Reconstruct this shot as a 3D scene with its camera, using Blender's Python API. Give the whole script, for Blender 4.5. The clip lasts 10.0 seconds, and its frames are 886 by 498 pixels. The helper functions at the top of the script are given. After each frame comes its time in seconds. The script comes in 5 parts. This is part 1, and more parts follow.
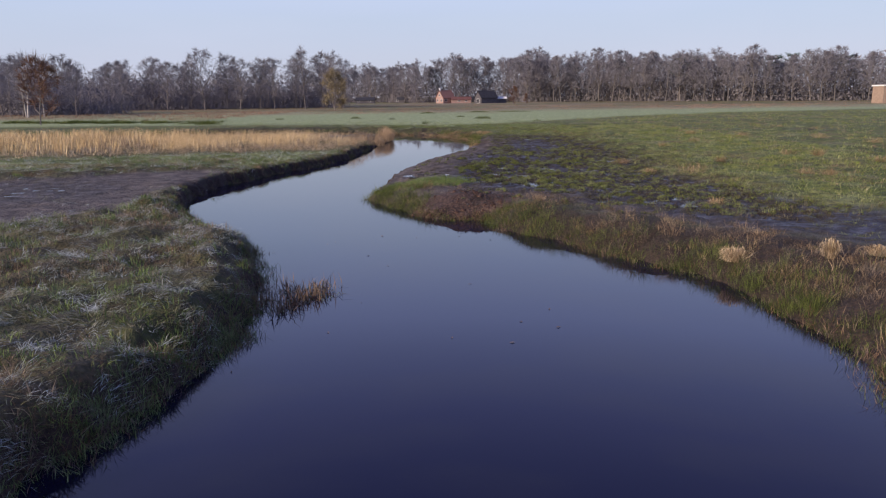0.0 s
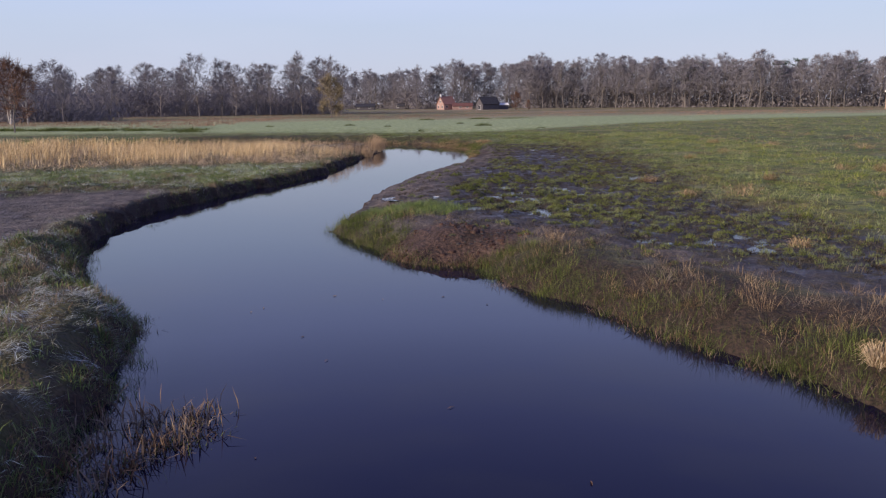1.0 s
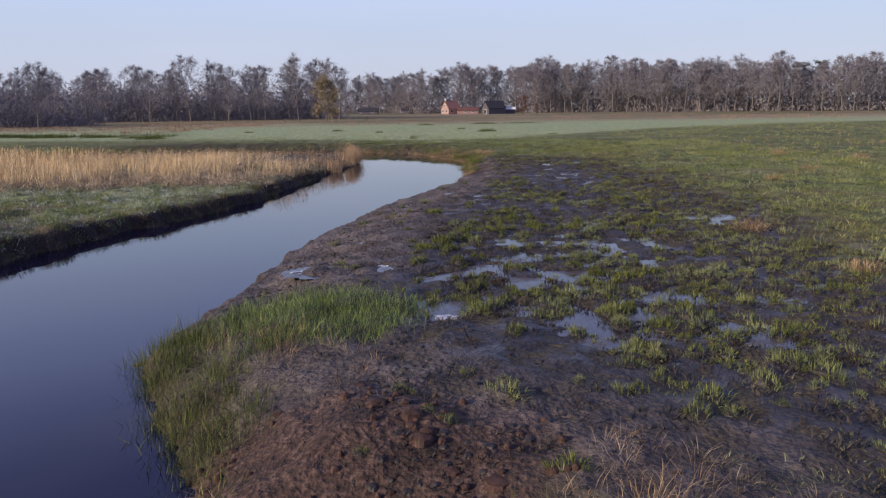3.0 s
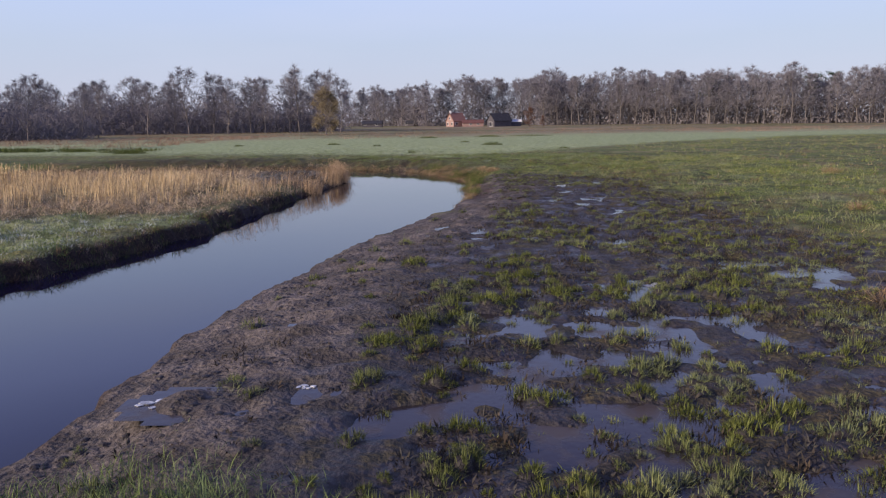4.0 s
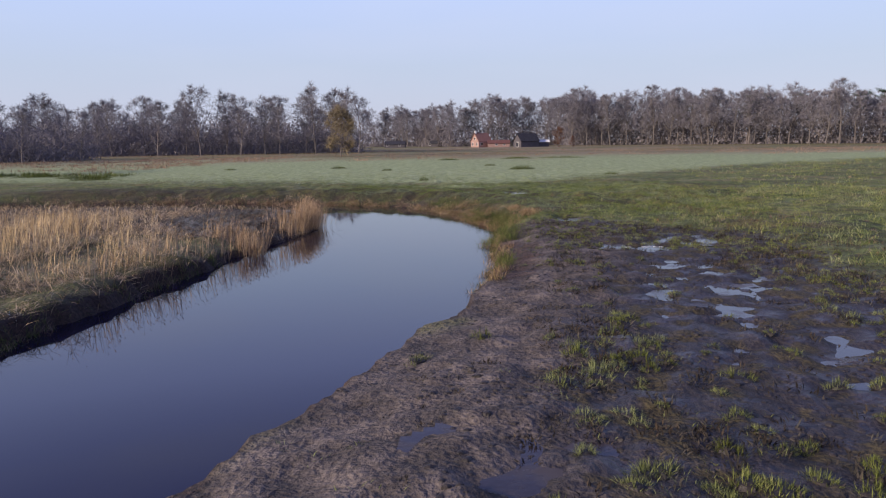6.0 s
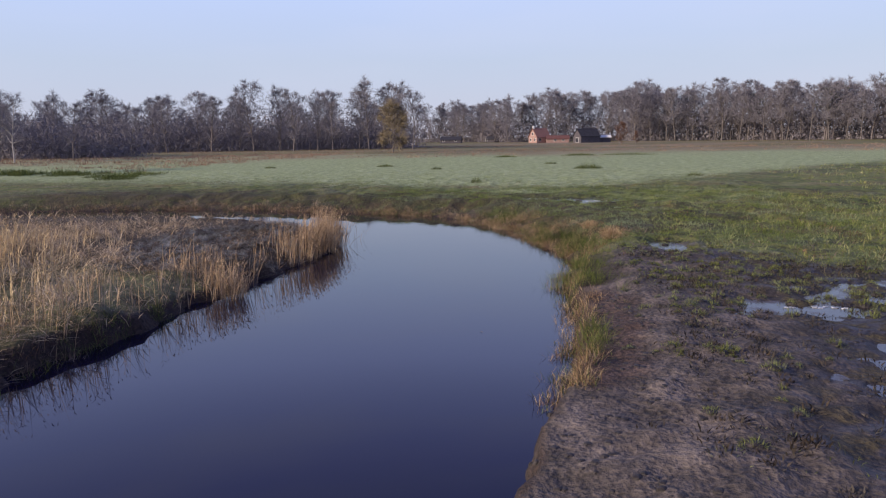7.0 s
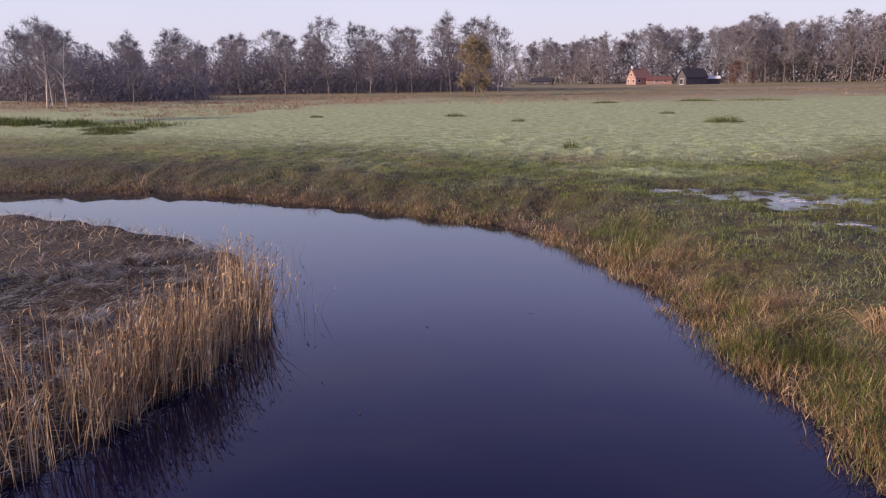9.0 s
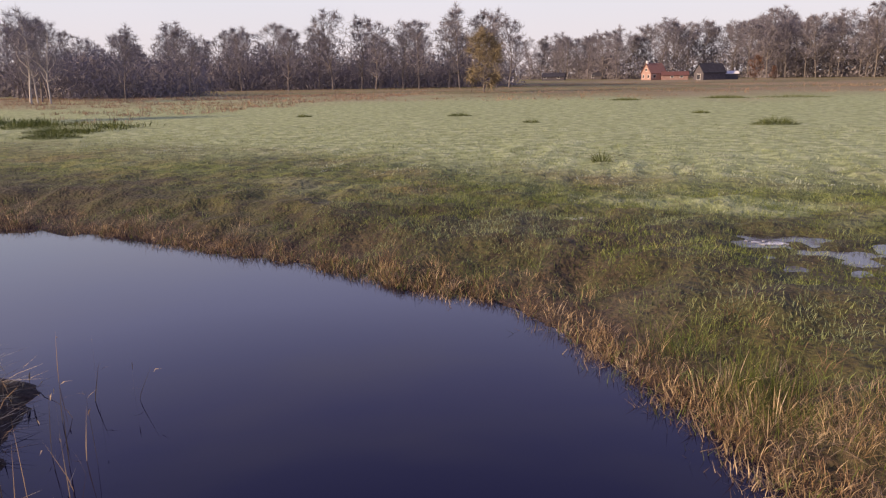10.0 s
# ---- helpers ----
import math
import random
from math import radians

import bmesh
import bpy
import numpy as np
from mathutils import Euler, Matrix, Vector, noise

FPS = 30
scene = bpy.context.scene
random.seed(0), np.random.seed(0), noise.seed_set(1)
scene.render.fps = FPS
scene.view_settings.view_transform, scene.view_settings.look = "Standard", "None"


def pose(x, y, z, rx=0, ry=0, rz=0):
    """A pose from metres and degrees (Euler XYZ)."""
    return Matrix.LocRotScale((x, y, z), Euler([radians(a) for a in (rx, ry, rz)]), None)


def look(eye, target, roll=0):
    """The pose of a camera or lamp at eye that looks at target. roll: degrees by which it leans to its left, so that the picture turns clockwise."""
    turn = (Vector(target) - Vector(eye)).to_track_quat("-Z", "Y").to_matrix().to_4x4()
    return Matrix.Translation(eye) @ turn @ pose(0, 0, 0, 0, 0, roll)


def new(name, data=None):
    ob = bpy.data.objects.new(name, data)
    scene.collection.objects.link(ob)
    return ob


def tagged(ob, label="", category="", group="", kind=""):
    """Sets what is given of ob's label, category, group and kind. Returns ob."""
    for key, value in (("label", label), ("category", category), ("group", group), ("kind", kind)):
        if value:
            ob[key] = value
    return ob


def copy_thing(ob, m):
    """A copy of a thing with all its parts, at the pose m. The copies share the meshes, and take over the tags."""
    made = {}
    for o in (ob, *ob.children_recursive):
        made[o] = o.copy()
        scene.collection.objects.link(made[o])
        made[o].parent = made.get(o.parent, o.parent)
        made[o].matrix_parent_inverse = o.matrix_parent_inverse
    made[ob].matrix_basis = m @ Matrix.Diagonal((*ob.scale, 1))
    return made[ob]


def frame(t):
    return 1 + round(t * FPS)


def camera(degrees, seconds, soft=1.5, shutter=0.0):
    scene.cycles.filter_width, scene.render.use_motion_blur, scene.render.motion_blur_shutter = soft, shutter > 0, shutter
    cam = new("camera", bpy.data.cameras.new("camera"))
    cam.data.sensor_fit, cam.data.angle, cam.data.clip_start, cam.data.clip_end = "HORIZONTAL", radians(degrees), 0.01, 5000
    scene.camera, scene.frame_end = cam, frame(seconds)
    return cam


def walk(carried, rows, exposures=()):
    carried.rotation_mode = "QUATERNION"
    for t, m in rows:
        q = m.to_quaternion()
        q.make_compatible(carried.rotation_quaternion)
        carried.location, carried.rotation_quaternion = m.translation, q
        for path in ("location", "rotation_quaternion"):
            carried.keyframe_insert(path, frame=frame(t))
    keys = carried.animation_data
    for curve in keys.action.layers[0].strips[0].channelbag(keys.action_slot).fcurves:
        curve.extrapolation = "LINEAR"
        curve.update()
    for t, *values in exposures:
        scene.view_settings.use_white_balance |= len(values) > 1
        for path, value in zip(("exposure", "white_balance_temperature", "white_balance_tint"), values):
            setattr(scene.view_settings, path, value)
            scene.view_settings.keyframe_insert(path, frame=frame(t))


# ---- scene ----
EXPOSURES = [(0.0, 0.0, 6500, 10.0), (8.0, 0.0, 6500, 10.0), (8.6, 0.13, 6700, 16.0), (9.2, 0.28, 7500, 22.0), (10.0, 0.32, 8200, 16.5)]
cam = camera(63.4, 10.0, 1.25)
# seconds, eye x y z, yaw, pitch, roll
ROWS = [
    (0, 0.269, 2.301, 4.484, 0.36, -11.99, -0.70),
    (0.5, 0.528, 5.906, 4.440, 0.27, -11.66, -0.72),
    (1, 0.810, 9.397, 4.380, 0.51, -11.49, -0.74),
    (1.5, 1.102, 12.818, 4.311, 0.38, -11.29, -0.76),
    (2, 1.394, 16.205, 4.238, 0.93, -11.39, -0.77),
    (3.5, 2.149, 26.471, 4.046, 1.17, -10.70, -0.83),
    (4, 2.328, 30.004, 4.002, 1.51, -10.13, -0.85),
    (4.5, 2.456, 33.616, 3.970, 1.15, -9.59, -0.86),
    (5, 2.527, 37.317, 3.951, 1.65, -8.74, -0.88),
    (5.5, 2.533, 41.107, 3.946, 2.18, -8.41, -0.89),
    (7, 2.106, 52.964, 3.994, 8.03, -8.80, -0.93),
    (7.5, 1.802, 57.036, 4.021, 10.25, -8.47, -0.94),
    (8, 1.411, 61.134, 4.047, 11.92, -8.52, -0.95),
    (8.1, 1.315, 61.953, 4.051, 12.27, -8.96, -0.95),
    (8.2, 1.219, 62.772, 4.055, 12.63, -9.64, -0.95),
    (8.3, 1.123, 63.591, 4.059, 12.98, -10.38, -0.96),
    (8.4, 1.027, 64.410, 4.063, 13.34, -11.33, -0.96),
    (8.5, 0.931, 65.229, 4.067, 13.69, -11.91, -0.96),
    (8.6, 0.817, 66.041, 4.068, 13.98, -12.43, -0.96),
    (8.7, 0.704, 66.853, 4.069, 14.27, -12.76, -0.97),
    (8.8, 0.590, 67.664, 4.071, 14.56, -12.98, -0.97),
    (9, 0.363, 69.288, 4.073, 15.14, -13.21, -0.98),
    (9.5, -0.296, 73.274, 4.059, 15.68, -14.07, -0.99),
    (10, -1.045, 77.142, 4.016, 15.99, -13.54, -1.00),
]
walk(cam, [(t, pose(x, y, z, 90 + p, 0, yaw) @ pose(0, 0, 0, 0, 0, roll)) for t, x, y, z, yaw, p, roll in ROWS],
     EXPOSURES)


# ---- light: a low, veiled morning sun behind the left shoulder ----
SUN_AZ, SUN_EL = radians(-120.0), radians(20.0)     # azimuth from +y, clockwise
world = bpy.data.worlds.new("morning_sky")
scene.world = world
world.use_nodes = True
wn, wl = world.node_tree.nodes, world.node_tree.links
wn.clear()
sky = wn.new("ShaderNodeTexSky")
sky.sky_type, sky.sun_disc = "NISHITA", False
sky.sun_elevation, sky.sun_rotation = SUN_EL, SUN_AZ
sky.air_density, sky.dust_density, sky.ozone_density = 1.0, 0.6, 2.0
wbg, wout = wn.new("ShaderNodeBackground"), wn.new("ShaderNodeOutputWorld")
wbg.inputs[1].default_value = 0.12
# a thin, even veil of high cloud lies over the blue
veil = wn.new("ShaderNodeMix")
veil.data_type = "RGBA"
wcoord, wnoise, wramp = wn.new("ShaderNodeTexCoord"), wn.new("ShaderNodeTexNoise"), wn.new("ShaderNodeMapRange")
wnoise.inputs["Scale"].default_value, wnoise.inputs["Detail"].default_value = 2.2, 3.0
wramp.inputs[3].default_value, wramp.inputs[4].default_value = 0.84, 0.96
wmap = wn.new("ShaderNodeMapping")
wmap.inputs["Scale"].default_value = (1.0, 1.0, 5.0)
wl.new(wcoord.outputs["Generated"], wmap.inputs[0])
wl.new(wmap.outputs[0], wnoise.inputs["Vector"])
wl.new(wnoise.outputs[0], wramp.inputs[0])
wl.new(wramp.outputs[0], veil.inputs[0])
wl.new(sky.outputs[0], veil.inputs[6])
wz, wcol = wn.new("ShaderNodeSeparateXYZ"), wn.new("ShaderNodeValToRGB")      # the haze thins out overhead
wl.new(wcoord.outputs["Generated"], wz.inputs[0])
HAZE = [(0.0, (0.315, 0.32, 0.40)), (0.10, (0.295, 0.335, 0.435)), (0.19, (0.300, 0.362, 0.54)), (0.30, (0.295, 0.352, 0.66)), (0.42, (0.190, 0.222, 0.52)), (0.60, (0.072, 0.094, 0.29)), (1.0, (0.048, 0.066, 0.19))]
wcol.color_ramp.elements[0].color, wcol.color_ramp.elements[1].color = (*HAZE[0][1], 1), (*HAZE[-1][1], 1)
wcol.color_ramp.elements[1].position = HAZE[-1][0]
for at_z, tint in HAZE[1:-1]:
    wcol.color_ramp.elements.new(at_z).color = (*tint, 1)
wl.new(wz.outputs[2], wcol.inputs[0])
wgain = wn.new("ShaderNodeVectorMath")
wgain.operation = "SCALE"
wgain.inputs["Scale"].default_value = 16.0
# pale streaks of cloud
streak, wthin = wn.new("ShaderNodeMix"), wn.new("ShaderNodeMapRange")
streak.data_type = "RGBA"
wthin.inputs[1].default_value, wthin.inputs[2].default_value, wthin.inputs[4].default_value = 0.48, 0.70, 0.22
wl.new(wnoise.outputs[0], wthin.inputs[0])
wl.new(wthin.outputs[0], streak.inputs[0])
wl.new(wcol.outputs[0], streak.inputs[6])
streak.inputs[7].default_value = (0.35, 0.37, 0.46, 1.0)
wl.new(streak.outputs[2], wgain.inputs[0])
wl.new(wgain.outputs[0], veil.inputs[7])
wl.new(veil.outputs[2], wbg.inputs[0])
wl.new(wbg.outputs[0], wout.inputs[0])
sun = new("sun", bpy.data.lights.new("sun", "SUN"))
sun.data.energy, sun.data.angle, sun.data.color = 5.5, radians(5), (1.0, 0.82, 0.66)
sun.matrix_world = look((0, 0, 0), (-math.sin(SUN_AZ) * math.cos(SUN_EL), -math.cos(SUN_AZ) * math.cos(SUN_EL), -math.sin(SUN_EL)))


# ---- helpers ----
RNG = np.random.default_rng(7)


def vnoise(x, y, size, seed):
    """Smooth value noise in 0..1 with features of that size in metres."""
    table = np.random.default_rng(seed).random((256, 256))
    u, v = np.asarray(x) / size + 1000.37 * seed, np.asarray(y) / size + 517.11 * seed
    i, j = np.floor(u).astype(int), np.floor(v).astype(int)
    f, g = u - i, v - j
    f, g = f * f * (3 - 2 * f), g * g * (3 - 2 * g)
    a, b = table[i % 256, j % 256], table[(i + 1) % 256, j % 256]
    c, d = table[i % 256, (j + 1) % 256], table[(i + 1) % 256, (j + 1) % 256]
    return (a * (1 - f) + b * f) * (1 - g) + (c * (1 - f) + d * f) * g


def fbm(x, y, size, seed, octaves=3):
    total, amp, weight = 0.0, 1.0, 0.0
    for k in range(octaves):
        total = total + amp * vnoise(x, y, size / 2 ** k, seed + k)
        weight += amp
        amp *= 0.5
    return total / weight


def step(a, b, x):
    s = np.clip((x - a) / (b - a), 0, 1)
    return s * s * (3 - 2 * s)


def spline(points, n=4):
    """Catmull-Rom curve through points."""
    p = np.array([points[0]] + list(points) + [points[-1]], float)
    out = []
    for k in range(1, len(p) - 2):
        for s in np.arange(n) / n:
            a, b, c, d = p[k - 1:k + 3]
            out.append(0.5 * (2 * b + (c - a) * s + (2 * a - 5 * b + 4 * c - d) * s ** 2 + (3 * b - a - 3 * c + d) * s ** 3))
    out.append(p[-2])
    return np.array(out)


def edge_distance(x, y, line):
    """Distance from points to a polyline."""
    best = np.full(np.shape(x), 1e9)
    for (ax, ay), (bx, by) in zip(line[:-1], line[1:]):
        dx, dy = bx - ax, by - ay
        s = np.clip(((x - ax) * dx + (y - ay) * dy) / max(dx * dx + dy * dy, 1e-9), 0, 1)
        best = np.minimum(best, (x - ax - s * dx) ** 2 + (y - ay - s * dy) ** 2)
    return np.sqrt(best)


def inside(x, y, poly):
    hit = np.zeros(np.shape(x), bool)
    for (ax, ay), (bx, by) in zip(poly, np.roll(poly, -1, 0)):
        cross = (ay > y) != (by > y)
        with np.errstate(divide="ignore", invalid="ignore"):
            hit ^= cross & (x < (bx - ax) * (y - ay) / (by - ay) + ax)
    return hit


def signed(x, y, poly):
    """Distance to the polygon's edge, positive inside."""
    poly = np.asarray(poly, float)
    d = edge_distance(x, y, np.vstack([poly, poly[:1]]))
    return np.where(inside(x, y, poly), d, -d)


def mesh_from(name, verts, faces, material, smooth=False):
    """A mesh from numpy arrays: verts (n, 3); faces (m, 3) or (m, 4)."""
    verts, faces = np.asarray(verts, np.float32), np.asarray(faces, np.int32)
    me = bpy.data.meshes.new(name)
    me.vertices.add(len(verts))
    me.vertices.foreach_set("co", verts.ravel())
    k = faces.shape[1]
    me.loops.add(faces.size)
    me.loops.foreach_set("vertex_index", faces.ravel())
    me.polygons.add(len(faces))
    me.polygons.foreach_set("loop_start", np.arange(0, faces.size, k, dtype=np.int32))
    me.polygons.foreach_set("use_smooth", np.full(len(faces), smooth))
    me.update(calc_edges=True)
    me.materials.append(material)
    return me


def part(name, bm, material, parent, label=""):
    me = bpy.data.meshes.new(name)
    bm.to_mesh(me)
    bm.free()
    me.materials.append(material)
    ob = new(name, me)
    ob.parent = parent
    return tagged(ob, label)


def box(bm, x0, x1, y0, y1, z0, z1, bevel=0.0):
    m = pose((x0 + x1) / 2, (y0 + y1) / 2, (z0 + z1) / 2) @ Matrix.Diagonal((x1 - x0, y1 - y0, z1 - z0, 1))
    made = bmesh.ops.create_cube(bm, size=1, matrix=m)
    if bevel:
        edges = list({e for v in made["verts"] for e in v.link_edges})
        bmesh.ops.bevel(bm, geom=edges, offset=bevel, segments=1, affect="EDGES")
    return bm


# ---- materials ----
def material(name, rough=0.9, spec=0.3):
    m = bpy.data.materials.new(name)
    m.use_nodes = True
    b = m.node_tree.nodes["Principled BSDF"]
    b.inputs["Roughness"].default_value = rough
    b.inputs["Specular IOR Level"].default_value = spec
    return m, m.node_tree.nodes, m.node_tree.links, b


def rgb(c):
    return (*c, 1.0)


def ramp(nodes, links, fac, stops):
    r = nodes.new("ShaderNodeValToRGB")
    while len(r.color_ramp.elements) < len(stops):
        r.color_ramp.elements.new(0.5)
    for e, (pos, col) in zip(r.color_ramp.elements, stops):
        e.position, e.color = pos, rgb(col)
    links.new(fac, r.inputs[0])
    return r.outputs[0]


def noise_tex(nodes, links, size, detail=3.0, coords=None):
    n = nodes.new("ShaderNodeTexNoise")
    n.inputs["Scale"].default_value, n.inputs["Detail"].default_value = 1.0 / size, detail
    if coords is None:
        coords = nodes.new("ShaderNodeNewGeometry").outputs["Position"]
    links.new(coords, n.inputs["Vector"])
    return n.outputs[0]


def mixed(nodes, links, fac, a, b):
    m = nodes.new("ShaderNodeMix")
    m.data_type = "RGBA"
    if isinstance(fac, float):
        m.inputs[0].default_value = fac
    else:
        links.new(fac, m.inputs[0])
    for sock, v in ((m.inputs[6], a), (m.inputs[7], b)):
        if isinstance(v, tuple):
            sock.default_value = rgb(v)
        else:
            links.new(v, sock)
    return m.outputs[2]


def maths(nodes, links, op, a, b, clamp=False):
    m = nodes.new("ShaderNodeMath")
    m.operation, m.use_clamp = op, clamp
    for sock, v in zip(m.inputs, (a, b)):
        if isinstance(v, (int, float)):
            sock.default_value = v
        else:
            links.new(v, sock)
    return m.outputs[0]


def attribute(nodes, name):
    a = nodes.new("ShaderNodeAttribute")
    a.attribute_name = name
    return a.outputs["Fac"]


def bump(nodes, links, bsdf, height, strength, distance):
    n = nodes.new("ShaderNodeBump")
    n.inputs["Strength"].default_value, n.inputs["Distance"].default_value = strength, distance
    links.new(height, n.inputs["Height"])
    links.new(n.outputs[0], bsdf.inputs["Normal"])


def plant_material(name, stops, frost=0.0, rough=0.85, shine=0.15, patch=1.2, rime=0.55):
    """Leaves and stalks: each one its own tint, with patches, and hoar frost in places."""
    m, n, l, b = material(name, rough, shine)
    geo = n.new("ShaderNodeNewGeometry")
    wob = noise_tex(n, l, patch, 2.0)
    fac = maths(n, l, "ADD", maths(n, l, "MULTIPLY", geo.outputs["Random Per Island"], 0.6), maths(n, l, "MULTIPLY", maths(n, l, "SUBTRACT", wob, 0.3), 1.0), True)
    col = ramp(n, l, fac, stops)
    if frost:
        big = noise_tex(n, l, rime, 3.0)
        f = maths(n, l, "MULTIPLY", maths(n, l, "MULTIPLY", maths(n, l, "SUBTRACT", big, 0.42), 5.0, True), frost, True)
        col = mixed(n, l, f, col, (0.50, 0.55, 0.53))
    l.new(col, b.inputs["Base Color"])
    return m


def surface_material(name, stops, size, rough=0.85, spec=0.3, relief=0.3, depth=0.02):
    m, n, l, b = material(name, rough, spec)
    c = n.new("ShaderNodeTexCoord").outputs["Object"]
    big, fine = noise_tex(n, l, size, 3.0, c), noise_tex(n, l, size / 9, 3.0, c)
    fac = maths(n, l, "ADD", maths(n, l, "MULTIPLY", big, 0.6), maths(n, l, "MULTIPLY", fine, 0.4))
    l.new(ramp(n, l, fac, stops), b.inputs["Base Color"])
    bump(n, l, b, fine, relief, depth)
    return m


GREEN = plant_material("green_grass", [(0.0, (0.034, 0.055, 0.014)), (0.5, (0.105, 0.155, 0.040)), (1.0, (0.23, 0.285, 0.09))], 0.08, patch=0.8)
SEDGE = plant_material("tuft_grass", [(0.0, (0.022, 0.024, 0.008)), (0.40, (0.078, 0.092, 0.022)), (0.75, (0.170, 0.195, 0.052)), (1.0, (0.31, 0.31, 0.12))], 0.10, patch=0.5, rime=1.3)
FIELD = plant_material("field_grass", [(0.0, (0.048, 0.060, 0.014)), (0.35, (0.110, 0.146, 0.026)), (0.65, (0.195, 0.222, 0.054)), (0.85, (0.32, 0.295, 0.12)), (1.0, (0.48, 0.41, 0.23))], 0.14, patch=1.1, rime=1.8)
STRAW = plant_material("withered_sedge", [(0.0, (0.070, 0.038, 0.021)), (0.45, (0.235, 0.158, 0.085)), (1.0, (0.54, 0.42, 0.255))], 0.0, patch=0.6)
ROUGH = plant_material("rough_pasture", [(0.0, (0.15, 0.092, 0.060)), (0.5, (0.26, 0.170, 0.115)), (1.0, (0.38, 0.28, 0.20))], 0.0, patch=9.0)
FROSTY = plant_material("frosted_grass", [(0.0, (0.036, 0.037, 0.016)), (0.35, (0.115, 0.135, 0.048)), (0.65, (0.22, 0.195, 0.11)), (1.0, (0.38, 0.34, 0.22))], 0.85, patch=0.5, rime=0.55)
MEADOW = plant_material("frosted_meadow_grass", [(0.0, (0.07, 0.10, 0.030)), (0.45, (0.20, 0.25, 0.10)), (1.0, (0.40, 0.44, 0.25))], 0.45, patch=1.6, rime=2.2)
REED = plant_material("dry_reed", [(0.0, (0.25, 0.155, 0.072)), (0.40, (0.60, 0.435, 0.225)), (1.0, (0.86, 0.70, 0.44))], patch=2.0)
LITTER = plant_material("flattened_straw", [(0.0, (0.045, 0.027, 0.016)), (0.30, (0.21, 0.142, 0.080)), (0.60, (0.50, 0.375, 0.225)), (1.0, (0.82, 0.68, 0.46))], 0.12, patch=0.45)
ROTTEN = plant_material("rotten_sedge", [(0.0, (0.014, 0.009, 0.008)), (0.55, (0.044, 0.029, 0.022)), (1.0, (0.21, 0.145, 0.092))], 0.45, patch=0.6, rime=0.28)
BROWN = plant_material("dead_stalks", [(0.0, (0.045, 0.024, 0.016)), (0.5, (0.15, 0.085, 0.052)), (1.0, (0.29, 0.195, 0.11))], 0.15)
MOSS = plant_material("withered_moss", [(0.0, (0.024, 0.019, 0.010)), (0.5, (0.066, 0.052, 0.027)), (1.0, (0.135, 0.105, 0.058))], 0.12, patch=0.5)
ROT = plant_material("rotten_leaves", [(0.0, (0.012, 0.010, 0.008)), (0.5, (0.032, 0.025, 0.019)), (1.0, (0.085, 0.062, 0.042))], 0.06, patch=0.5)
STALK = plant_material("withered_stalks", [(0.0, (0.045, 0.027, 0.016)), (0.5, (0.15, 0.098, 0.058)), (1.0, (0.33, 0.235, 0.14))], 0.15, patch=0.5)
# reeds by the water: dry_reed again, with shade and tint put into the colour
DARK_REED = plant_material("shaded_reed", [(0.0, (0.11, 0.066, 0.040)), (0.45, (0.34, 0.235, 0.14)), (1.0, (0.62, 0.48, 0.315))], patch=1.0)
TURF = plant_material("bank_turf", [(0.0, (0.030, 0.042, 0.012)), (0.45, (0.092, 0.128, 0.034)), (0.8, (0.185, 0.225, 0.066)), (1.0, (0.30, 0.265, 0.12))], 0.16, patch=1.1, rime=1.8)
RUSH = plant_material("rush_stems", [(0.0, (0.022, 0.028, 0.008)), (0.5, (0.072, 0.094, 0.023)), (0.85, (0.15, 0.175, 0.05)), (1.0, (0.25, 0.22, 0.095))], patch=0.8)


